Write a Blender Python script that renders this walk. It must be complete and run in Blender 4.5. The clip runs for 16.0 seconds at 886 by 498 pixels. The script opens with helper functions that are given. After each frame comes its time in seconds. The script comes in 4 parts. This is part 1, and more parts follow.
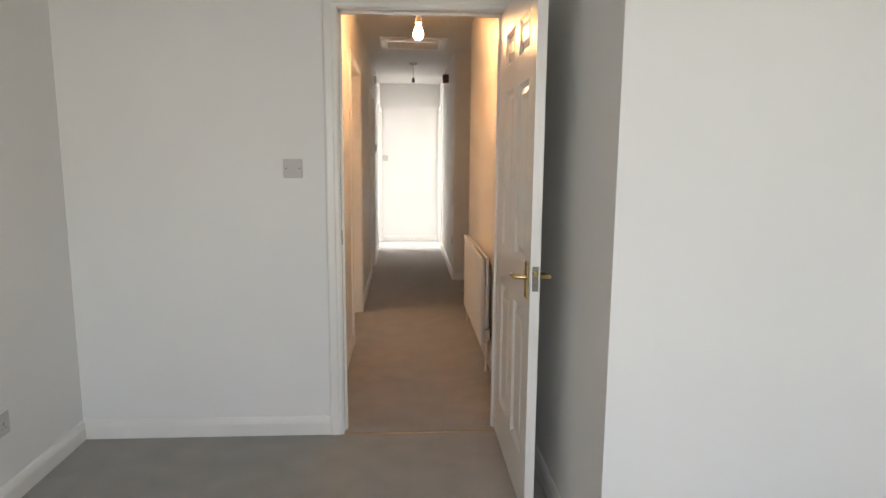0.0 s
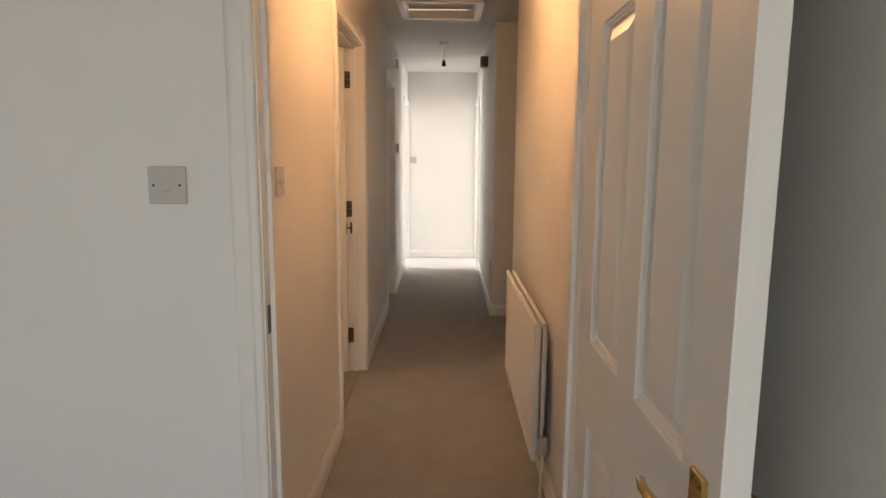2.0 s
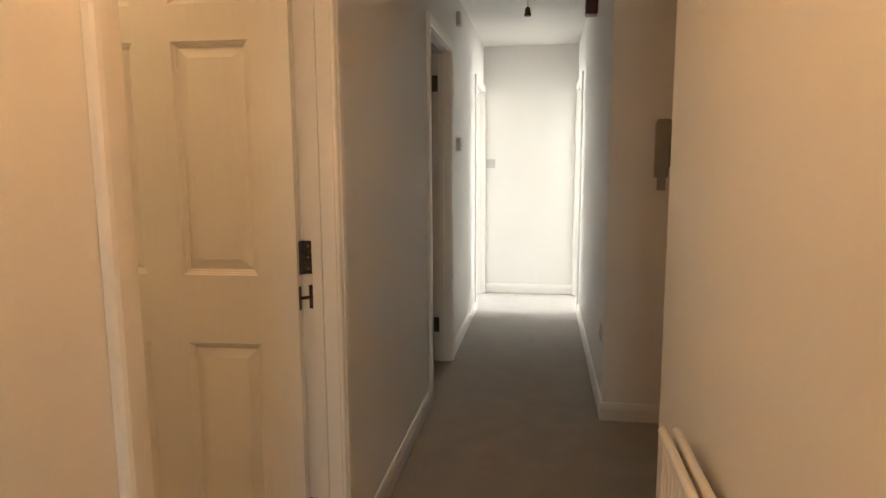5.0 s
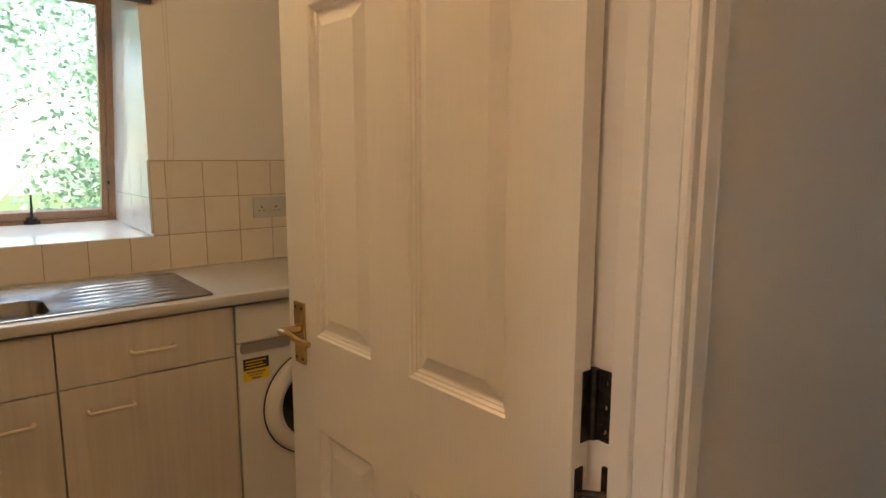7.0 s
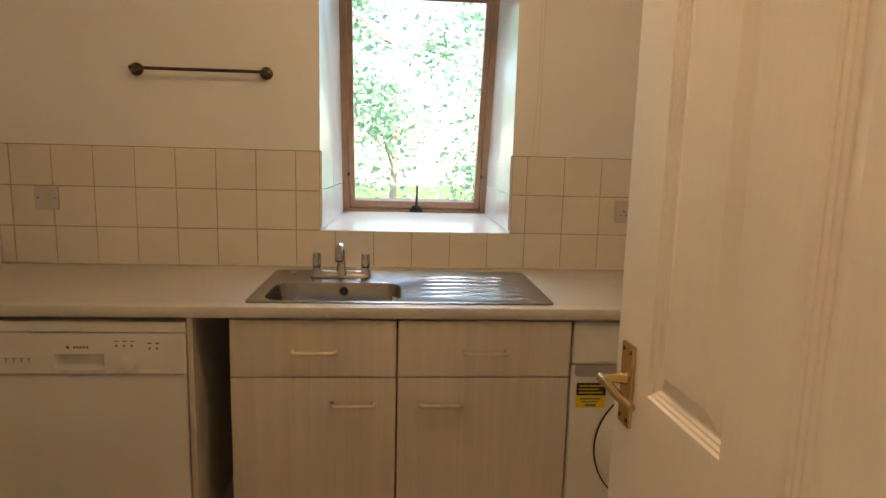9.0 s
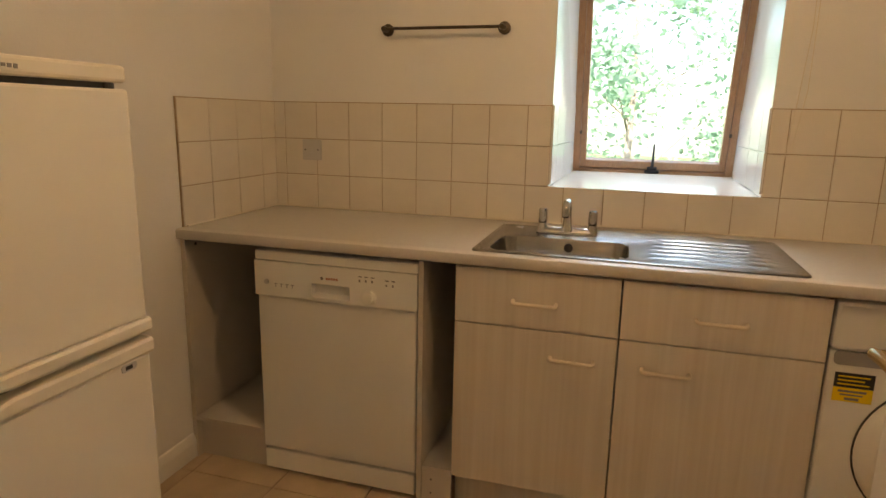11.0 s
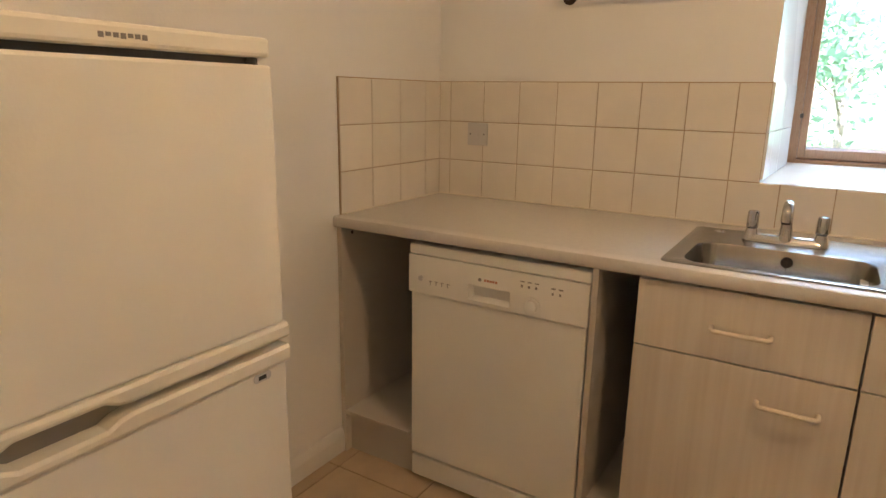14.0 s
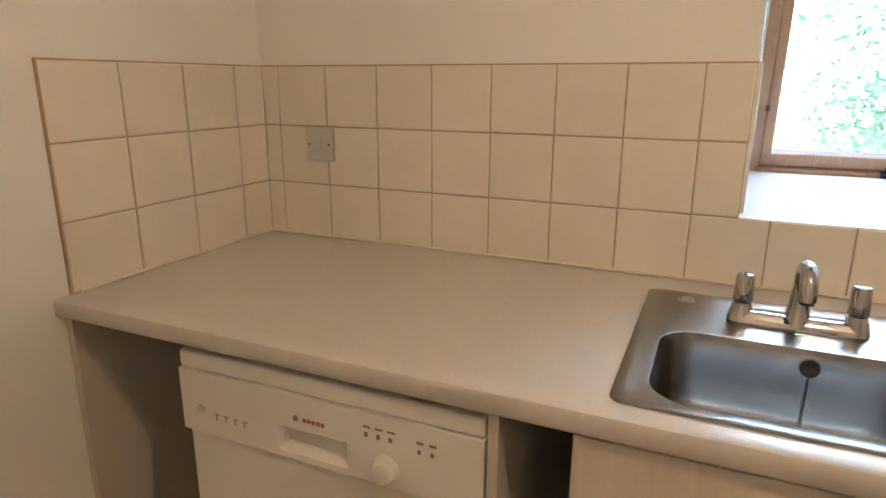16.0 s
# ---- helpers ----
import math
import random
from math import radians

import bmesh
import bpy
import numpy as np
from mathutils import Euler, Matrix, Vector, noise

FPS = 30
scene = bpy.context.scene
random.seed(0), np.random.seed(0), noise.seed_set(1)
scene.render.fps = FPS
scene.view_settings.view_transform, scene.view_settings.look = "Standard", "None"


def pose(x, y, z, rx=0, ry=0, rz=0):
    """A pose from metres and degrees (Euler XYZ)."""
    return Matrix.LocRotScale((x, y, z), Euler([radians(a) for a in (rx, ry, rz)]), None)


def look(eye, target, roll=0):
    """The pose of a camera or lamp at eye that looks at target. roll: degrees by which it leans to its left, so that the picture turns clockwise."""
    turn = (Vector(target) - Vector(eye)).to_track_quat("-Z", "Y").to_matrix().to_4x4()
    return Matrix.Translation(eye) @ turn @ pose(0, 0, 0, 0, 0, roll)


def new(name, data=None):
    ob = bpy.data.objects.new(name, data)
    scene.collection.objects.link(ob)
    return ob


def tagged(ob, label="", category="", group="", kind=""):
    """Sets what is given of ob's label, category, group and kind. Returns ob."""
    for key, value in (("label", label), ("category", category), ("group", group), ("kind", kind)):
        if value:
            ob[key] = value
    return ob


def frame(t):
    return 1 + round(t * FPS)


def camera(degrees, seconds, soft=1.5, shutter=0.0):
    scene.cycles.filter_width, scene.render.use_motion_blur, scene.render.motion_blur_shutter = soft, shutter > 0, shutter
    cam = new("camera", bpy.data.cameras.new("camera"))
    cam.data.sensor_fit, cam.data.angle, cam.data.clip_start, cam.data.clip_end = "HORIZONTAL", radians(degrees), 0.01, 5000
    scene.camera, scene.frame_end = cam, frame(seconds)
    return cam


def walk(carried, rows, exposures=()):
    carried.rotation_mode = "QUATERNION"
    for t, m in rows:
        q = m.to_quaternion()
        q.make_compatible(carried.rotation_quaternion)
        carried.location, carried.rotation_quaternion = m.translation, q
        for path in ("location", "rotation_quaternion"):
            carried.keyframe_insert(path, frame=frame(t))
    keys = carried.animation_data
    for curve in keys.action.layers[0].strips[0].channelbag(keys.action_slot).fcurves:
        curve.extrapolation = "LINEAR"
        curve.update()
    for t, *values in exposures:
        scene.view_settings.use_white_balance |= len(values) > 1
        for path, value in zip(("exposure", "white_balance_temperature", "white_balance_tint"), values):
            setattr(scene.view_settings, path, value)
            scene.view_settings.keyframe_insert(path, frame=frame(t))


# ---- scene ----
cam = camera(71.1, 16.0)
PATH = [
    (0, (0.02, -0.258, 1.358), (0.141, 1.715, 1.059), 0.4),
    (0.5, (0.087, 0.093, 1.375), (0.188, 2.068, 1.076), 0.4),
    (1, (0.113, 0.469, 1.37), (0.178, 2.445, 1.074), 0.5),
    (1.5, (0.134, 0.839, 1.361), (0.16, 2.816, 1.064), 0.5),
    (2, (0.145, 1.217, 1.364), (0.138, 3.195, 1.067), 0.4),
    (2.5, (0.112, 1.593, 1.364), (0.068, 3.57, 1.068), 0.4),
    (3, (0.098, 1.971, 1.344), (0.017, 3.948, 1.052), 0.1),
    (3.2, (0.102, 2.13, 1.336), (0.009, 4.108, 1.052), 0.0),
    (5.3, (0.240, 3.510, 1.300), (-0.179, 5.442, 1.037), -0.6),
    (5.5, (0.218, 3.641, 1.298), (-0.288, 5.557, 1.036), -0.8),
    (6, (0.176, 3.941, 1.320), (-0.612, 5.759, 1.051), -0.35),
    (6.5, (0.144, 4.182, 1.352), (-1.008, 5.792, 1.073), 0.2),
    (7, (0.027, 4.380, 1.363), (-1.520, 5.612, 1.063), 0.1),
    (7.5, (-0.068, 4.426, 1.375), (-1.831, 5.33, 1.1), 1.6),
    (8, (-0.183, 4.521, 1.364), (-2.078, 5.093, 1.077), 1.6),
    (8.5, (-0.225, 4.571, 1.35), (-2.179, 4.885, 1.057), 1.6),
    (9, (-0.249, 4.573, 1.344), (-2.22, 4.723, 1.037), 1.5),
    (9.2, (-0.258, 4.573, 1.34), (-2.23, 4.67, 1.023), 1.3),
    (11.3, (-0.276, 4.575, 1.289), (-2.112, 3.913, 0.853), 1.2),
    (11.5, (-0.284, 4.568, 1.293), (-2.095, 3.844, 0.848), 1.2),
    (12, (-0.289, 4.559, 1.29), (-2.045, 3.712, 0.841), 1.2),
    (12.5, (-0.292, 4.546, 1.296), (-2.006, 3.623, 0.836), 1.2),
    (13, (-0.3, 4.553, 1.29), (-1.981, 3.571, 0.83), 1.1),
    (13.5, (-0.356, 4.533, 1.285), (-2.018, 3.522, 0.818), 1.0),
    (14, (-0.508, 4.457, 1.284), (-2.157, 3.434, 0.803), 0.9),
    (14.5, (-0.661, 4.407, 1.275), (-2.312, 3.394, 0.777), 1.0),
    (15, (-0.912, 4.368, 1.287), (-2.564, 3.368, 0.766), 0.8),
    (15.5, (-1.118, 4.305, 1.301), (-2.799, 3.361, 0.769), 0.7),
    (16, (-1.314, 4.223, 1.3), (-3.079, 3.44, 0.777), 0.2),
]
EXPOSURES = [(0.0, 2.6, 7500, 17), (1.5, 2.35, 7650, 18), (3.2, 2.35, 8400, 18), (5.5, 2.45, 7500, 11), (6.5, 2.5, 7200, 11), (7.0, 2.35, 6850, 10), (8.0, 2.4, 6700, 10), (9.0, 2.5, 6700, 10), (11.5, 2.65, 7200, 10), (12.5, 2.75, 7300, 10), (13.0, 2.95, 7200, 10), (13.5, 3.0, 6500, 10), (15.0, 3.25, 5800, 9), (16.0, 3.2, 5600, 8)]
walk(cam, [(t, look(eye, target, roll)) for t, eye, target, roll in PATH], EXPOSURES)

# ---- world and light ----
world = bpy.data.worlds.new("sky")
scene.world = world
world.use_nodes = True
wn = world.node_tree.nodes
sky = wn.new("ShaderNodeTexSky")
sky.sky_type, sky.sun_disc = "NISHITA", False
sky.sun_elevation, sky.sun_rotation = radians(48), radians(96)
wn["Background"].inputs["Strength"].default_value = 0.15
world.node_tree.links.new(sky.outputs[0], wn["Background"].inputs[0])
sun_data = bpy.data.lights.new("sun", "SUN")
sun_data.energy, sun_data.angle, sun_data.color = 5.0, radians(0.5), (1, 0.96, 0.9)
sun_ob = new("sun", sun_data)
sun_ob.matrix_world = look((5.5, -0.6, 6.2), (0, 0, 0))


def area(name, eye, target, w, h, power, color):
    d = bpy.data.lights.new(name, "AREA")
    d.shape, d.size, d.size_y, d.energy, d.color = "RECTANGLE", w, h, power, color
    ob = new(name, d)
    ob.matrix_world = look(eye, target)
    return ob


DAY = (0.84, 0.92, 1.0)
WARM = (1.0, 0.62, 0.28)
area("daylight_room", (0.45, -2.57, 1.35), (0.0, 3, 0.55), 1.8, 1.2, 9.0, (0.80, 0.91, 1.0))
area("daylight_far_west", (-2.9, 9.5, 1.5), (0, 8.9, 1.2), 0.7, 1.3, 24, DAY)
area("daylight_far_east", (3.1, 9.5, 1.5), (0, 8.9, 1.2), 0.7, 1.3, 24, DAY)
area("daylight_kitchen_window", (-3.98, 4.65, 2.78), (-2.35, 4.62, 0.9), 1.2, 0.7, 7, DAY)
klamp = bpy.data.lights.new("kitchen_lamp_light", "POINT")
klamp.energy, klamp.shadow_soft_size, klamp.color = 3.0, 0.05, (1.0, 0.65, 0.34)
new("kitchen_lamp_light", klamp).location = (-1.42, 4.68, 2.26)

# ---- materials ----
def mat(name, color, rough=0.6, metal=0.0, spread=0.06, scale=6.0, bump=0.0, bump_scale=200.0, coat=0.0, per_object=0.0, spec=0.5):
    m = bpy.data.materials.new(name)
    m.use_nodes = True
    nt = m.node_tree
    b = nt.nodes["Principled BSDF"]
    b.inputs["Roughness"].default_value, b.inputs["Metallic"].default_value = rough, metal
    b.inputs["Coat Weight"].default_value = coat
    b.inputs["Specular IOR Level"].default_value = spec
    geo = nt.nodes.new("ShaderNodeNewGeometry")
    n = nt.nodes.new("ShaderNodeTexNoise")
    n.inputs["Scale"].default_value, n.inputs["Detail"].default_value = scale, 6
    nt.links.new(geo.outputs["Position"], n.inputs["Vector"])
    ramp = nt.nodes.new("ShaderNodeValToRGB")
    ramp.color_ramp.elements[0].position, ramp.color_ramp.elements[1].position = 0.3, 0.7
    lo, hi = 1 - spread, 1 + spread
    ramp.color_ramp.elements[0].color = (*[c * lo for c in color], 1)
    ramp.color_ramp.elements[1].color = (*[min(1, c * hi) for c in color], 1)
    nt.links.new(n.outputs["Fac"], ramp.inputs[0])
    out = ramp.outputs[0]
    if per_object:
        info = nt.nodes.new("ShaderNodeObjectInfo")
        mp = nt.nodes.new("ShaderNodeMapRange")
        mp.inputs["To Min"].default_value, mp.inputs["To Max"].default_value = 1 - per_object, 1 + per_object
        nt.links.new(info.outputs["Random"], mp.inputs["Value"])
        mul = nt.nodes.new("ShaderNodeMix")
        mul.data_type, mul.blend_type = "RGBA", "MULTIPLY"
        mul.inputs["Factor"].default_value = 1
        nt.links.new(out, mul.inputs["A"])
        nt.links.new(mp.outputs[0], mul.inputs["B"])
        out = mul.outputs["Result"]
    nt.links.new(out, b.inputs["Base Color"])
    if bump:
        n2 = nt.nodes.new("ShaderNodeTexNoise")
        n2.inputs["Scale"].default_value, n2.inputs["Detail"].default_value = bump_scale, 4
        nt.links.new(geo.outputs["Position"], n2.inputs["Vector"])
        bp = nt.nodes.new("ShaderNodeBump")
        bp.inputs["Strength"].default_value, bp.inputs["Distance"].default_value = bump, 0.004
        nt.links.new(n2.outputs["Fac"], bp.inputs["Height"])
        nt.links.new(bp.outputs[0], b.inputs["Normal"])
    return m


def grain(name, color, dark, rough, stretch, bump=0.15, wave=0.4):
    """Wood-like streaks along z (stretch small in z)."""
    m = mat(name, color, rough, spread=0.04)
    nt = m.node_tree
    b = nt.nodes["Principled BSDF"]
    geo = nt.nodes.new("ShaderNodeNewGeometry")
    mp = nt.nodes.new("ShaderNodeMapping")
    mp.inputs["Scale"].default_value = stretch
    nt.links.new(geo.outputs["Position"], mp.inputs["Vector"])
    n = nt.nodes.new("ShaderNodeTexNoise")
    n.inputs["Scale"].default_value, n.inputs["Detail"].default_value, n.inputs["Distortion"].default_value = 1.0, 8, 1.2
    nt.links.new(mp.outputs[0], n.inputs["Vector"])
    w = nt.nodes.new("ShaderNodeTexWave")
    w.wave_type, w.bands_direction = "RINGS", "X"
    w.inputs["Scale"].default_value, w.inputs["Distortion"].default_value, w.inputs["Detail"].default_value = 0.6, 9.0, 4
    nt.links.new(mp.outputs[0], w.inputs["Vector"])
    mx = nt.nodes.new("ShaderNodeMix")
    mx.data_type = "FLOAT"
    mx.inputs["Factor"].default_value = wave
    nt.links.new(n.outputs["Fac"], mx.inputs["A"])
    nt.links.new(w.outputs["Fac"], mx.inputs["B"])
    r = nt.nodes.new("ShaderNodeValToRGB")
    r.color_ramp.elements[0].position, r.color_ramp.elements[1].position = 0.25, 0.62
    r.color_ramp.elements[0].color, r.color_ramp.elements[1].color = (*dark, 1), (*color, 1)
    nt.links.new(mx.outputs[0], r.inputs[0])
    nt.links.new(r.outputs[0], b.inputs["Base Color"])
    bp = nt.nodes.new("ShaderNodeBump")
    bp.inputs["Strength"].default_value, bp.inputs["Distance"].default_value = bump, 0.002
    nt.links.new(mx.outputs[0], bp.inputs["Height"])
    nt.links.new(bp.outputs[0], b.inputs["Normal"])
    return m


def glow(name, color, strength):
    m = bpy.data.materials.new(name)
    m.use_nodes = True
    b = m.node_tree.nodes["Principled BSDF"]
    b.inputs["Base Color"].default_value = (*color, 1)
    b.inputs["Emission Color"].default_value = (*color, 1)
    b.inputs["Emission Strength"].default_value = strength
    return m


PAINT = mat("white_wall_paint", (0.80, 0.79, 0.77), 0.62, spread=0.025, scale=1.3, bump=0.10, bump_scale=140)
CEIL = mat("white_ceiling_paint", (0.80, 0.79, 0.77), 0.75, spread=0.02, scale=1.0, bump=0.12, bump_scale=90)
GLOSS = mat("white_gloss_paint", (0.80, 0.785, 0.75), 0.30, spread=0.03, scale=4, bump=0.05, bump_scale=90)
DOORP = grain("door_gloss_paint", (0.80, 0.785, 0.75), (0.775, 0.76, 0.72), 0.3, (170, 170, 6.0), 0.06, 0.03)
CARPET = mat("taupe_carpet", (0.355, 0.335, 0.305), 0.95, spread=0.10, scale=7, bump=1.0, bump_scale=420, spec=0.1)
pile = CARPET.node_tree.nodes["Principled BSDF"]
pile.inputs["Sheen Weight"].default_value, pile.inputs["Sheen Roughness"].default_value = 0.45, 0.4
TILE = mat("cream_glazed_tile", (0.76, 0.71, 0.63), 0.16, spread=0.03, scale=9, bump=0.03, bump_scale=25, per_object=0.03)
REVEAL = mat("white_glazed_tile", (0.80, 0.80, 0.78), 0.14, spread=0.02, scale=9, bump=0.03, bump_scale=25)
GROUT = mat("tan_grout", (0.42, 0.31, 0.20), 0.9, spread=0.15, scale=30)
FTILE = mat("beige_floor_tile", (0.50, 0.38, 0.25), 0.38, spread=0.12, scale=7, bump=0.08, bump_scale=60, per_object=0.05)
FGROUT = mat("brown_floor_grout", (0.20, 0.13, 0.08), 0.9, spread=0.2, scale=30)
WORKTOP = mat("pale_laminate_worktop", (0.57, 0.54, 0.49), 0.27, spread=0.025, scale=90, bump=0.02, bump_scale=700)
CAB = grain("limed_ash_laminate", (0.66, 0.60, 0.51), (0.585, 0.515, 0.42), 0.42, (26, 26, 1.0), 0.05, 0.06)
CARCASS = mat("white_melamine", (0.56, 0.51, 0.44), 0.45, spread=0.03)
HANDLE = mat("cream_plastic_handle", (0.66, 0.57, 0.44), 0.35, spread=0.03)
STEEL = mat("brushed_steel", (0.30, 0.285, 0.255), 0.24, 1.0, spread=0.06, scale=40, bump=0.04, bump_scale=500)
CHROME = mat("chrome", (0.50, 0.49, 0.47), 0.06, 1.0, spread=0.01)
BRASS = mat("polished_brass", (0.62, 0.45, 0.21), 0.2, 1.0, spread=0.08, scale=30)
BAR = mat("dull_brass_strip", (0.42, 0.33, 0.22), 0.45, 0.6, spread=0.1)
HINGE = mat("tarnished_steel", (0.09, 0.08, 0.068), 0.36, 1.0, spread=0.3, scale=60, bump=0.1)
WHITEP = mat("white_plastic", (0.54, 0.525, 0.505), 0.32, spread=0.02)
CREAMP = mat("cream_plastic", (0.70, 0.64, 0.53), 0.35, spread=0.03)
# entry phone's plastic, darkened to taupe for the shade on its backlit side
PHONE = mat("shaded_phone_plastic", (0.34, 0.30, 0.25), 0.35, spread=0.04)
APPL = mat("white_enamel", (0.78, 0.76, 0.70), 0.30, spread=0.02, scale=3, bump=0.04, bump_scale=160)
FRIDGEM = mat("aged_white_enamel", (0.78, 0.74, 0.64), 0.36, spread=0.025, scale=3, bump=0.06, bump_scale=160)
FTRIM = mat("yellowed_plastic_trim", (0.78, 0.73, 0.61), 0.36, spread=0.03)
DARK = mat("black_rubber", (0.03, 0.028, 0.025), 0.5, spread=0.2)
BLACKP = mat("black_plastic", (0.02, 0.02, 0.022), 0.3, spread=0.1)
BRONZE = mat("dark_bronze", (0.10, 0.08, 0.06), 0.35, 1.0, spread=0.2, scale=50)
IRON = mat("blue_black_iron", (0.025, 0.03, 0.04), 0.4, 0.6, spread=0.2)
WOOD = grain("varnished_hardwood", (0.37, 0.22, 0.125), (0.29, 0.16, 0.085), 0.32, (90, 60, 9), 0.08, 0.15)
RED = mat("dark_red_plastic", (0.10, 0.012, 0.012), 0.35, spread=0.05)
YELLOW = mat("yellow_label", (0.85, 0.62, 0.02), 0.5, spread=0.03)
BROWNTXT = mat("grey_print", (0.22, 0.20, 0.18), 0.5)
ORANGETXT = mat("rust_print", (0.45, 0.14, 0.06), 0.5)
BLIND = mat("dark_taupe_blind_fabric", (0.12, 0.10, 0.085), 0.8, spread=0.1, bump=0.3, bump_scale=600)
COPPER = mat("painted_pipe", (0.72, 0.66, 0.56), 0.4, spread=0.05)
BULB = glow("lit_bulb", (1.0, 0.56, 0.26), 54)
DIFFUSER = mat("opal_diffuser", (0.85, 0.82, 0.75), 0.4)
GRASS = mat("grass", (0.09, 0.14, 0.035), 0.9, spread=0.4, scale=2, bump=1, bump_scale=40)
BARK = mat("bark", (0.26, 0.22, 0.17), 0.9, spread=0.4, scale=10, bump=0.8, bump_scale=30)


def leafmat(name, color):
    m = mat(name, color, 0.7, spread=0.25, scale=2, spec=0.2)
    b = m.node_tree.nodes["Principled BSDF"]
    nt = m.node_tree
    tr = nt.nodes.new("ShaderNodeBsdfTranslucent")
    tr.inputs["Color"].default_value = (color[0] * 1.25, color[1] * 1.2, color[2], 1)
    mx = nt.nodes.new("ShaderNodeMixShader")
    mx.inputs[0].default_value = 0.45
    nt.links.new(b.outputs[0], mx.inputs[1])
    nt.links.new(tr.outputs[0], mx.inputs[2])
    nt.links.new(mx.outputs[0], nt.nodes["Material Output"].inputs["Surface"])
    return m


LEAF = leafmat("green_leaves", (0.25, 0.38, 0.28))
LEAF_PALE = leafmat("pale_green_leaves", (0.31, 0.44, 0.35))
GLASS = bpy.data.materials.new("window_glass")
GLASS.use_nodes = True
gb = GLASS.node_tree.nodes["Principled BSDF"]
gb.inputs["Transmission Weight"].default_value, gb.inputs["Roughness"].default_value, gb.inputs["IOR"].default_value = 1.0, 0.0, 1.45
DGLASS = mat("dark_door_glass", (0.015, 0.014, 0.013), 0.05, spread=0.1)


# ---- building helpers ----
def thing(name, x, y, z, label="", category="", group="", kind=""):
    ob = new(name)
    ob.empty_display_size = 0.1
    ob.location = (x, y, z)
    return tagged(ob, label, category, group, kind)


def mesh_of(name, bm, material, smooth=False):
    me = bpy.data.meshes.new(name)
    bmesh.ops.recalc_face_normals(bm, faces=bm.faces)
    bm.to_mesh(me)
    bm.free()
    me.materials.append(material)
    if smooth:
        for p in me.polygons:
            p.use_smooth = True
    return me


def part(name, bm, material, parent, label="", smooth=False):
    ob = new(name, mesh_of(name, bm, material, smooth))
    ob.parent = parent
    if parent.type == "EMPTY":
        ob.matrix_parent_inverse = Matrix.Translation(-Vector(parent.location))
    if smooth:
        ob.data.set_sharp_from_angle(angle=radians(40))
    return tagged(ob, label)


def solo(name, bm, material, label="", category="", kind="structure", smooth=False):
    ob = new(name, mesh_of(name, bm, material, smooth))
    if smooth:
        ob.data.set_sharp_from_angle(angle=radians(40))
    return tagged(ob, label, category, "", kind)


def box(bm, x0, x1, y0, y1, z0, z1, bevel=0.0, seg=2):
    vs = [bm.verts.new((x, y, z)) for x in (x0, x1) for y in (y0, y1) for z in (z0, z1)]
    q = [(0, 1, 3, 2), (4, 6, 7, 5), (0, 4, 5, 1), (2, 3, 7, 6), (0, 2, 6, 4), (1, 5, 7, 3)]
    fs = [bm.faces.new([vs[i] for i in f]) for f in q]
    if bevel:
        es = list({e for f in fs for e in f.edges})
        bmesh.ops.bevel(bm, geom=es, offset=bevel, segments=seg, affect="EDGES", profile=0.5)
    return bm


def B(*a, **k):
    return box(bmesh.new(), *a, **k)


def boxes(*rows, bevel=0.0):
    bm = bmesh.new()
    for r in rows:
        box(bm, *r, bevel=bevel)
    return bm


def tube(bm, points, radii, n=12, caps=True):
    """A round bar along points; radii one number or one for each point."""
    pts = [Vector(p) for p in points]
    rs = radii if isinstance(radii, (list, tuple)) else [radii] * len(pts)
    rings, side = [], None
    for i, p in enumerate(pts):
        d = (pts[min(i + 1, len(pts) - 1)] - pts[max(i - 1, 0)]).normalized()
        if side is None:
            side = d.orthogonal().normalized()
        side = (side - d * side.dot(d)).normalized()
        up = d.cross(side)
        rings.append([bm.verts.new(p + rs[i] * (math.cos(2 * math.pi * k / n) * side + math.sin(2 * math.pi * k / n) * up)) for k in range(n)])
    for a, b in zip(rings, rings[1:]):
        for k in range(n):
            bm.faces.new((a[k], a[(k + 1) % n], b[(k + 1) % n], b[k]))
    if caps:
        bm.faces.new(rings[0][::-1])
        bm.faces.new(rings[-1])
    return bm


def T(points, radii, n=12, caps=True):
    return tube(bmesh.new(), points, radii, n, caps)


def rrect(x0, x1, y0, y1, r, n=6):
    """Corner points of a rounded rectangle, counter-clockwise."""
    out = []
    for cx, cy, a0 in ((x1 - r, y1 - r, 0), (x0 + r, y1 - r, 90), (x0 + r, y0 + r, 180), (x1 - r, y0 + r, 270)):
        for k in range(n + 1):
            a = radians(a0 + 90 * k / n)
            out.append((cx + r * math.cos(a), cy + r * math.sin(a)))
    return out


def loft(bm, loops, cap_first=False, cap_last=False):
    rings = [[bm.verts.new(p) for p in lp] for lp in loops]
    for a, b in zip(rings, rings[1:]):
        n = len(a)
        for k in range(n):
            bm.faces.new((a[k], a[(k + 1) % n], b[(k + 1) % n], b[k]))
    if cap_first:
        bm.faces.new(rings[0][::-1])
    if cap_last:
        bm.faces.new(rings[-1])
    return bm


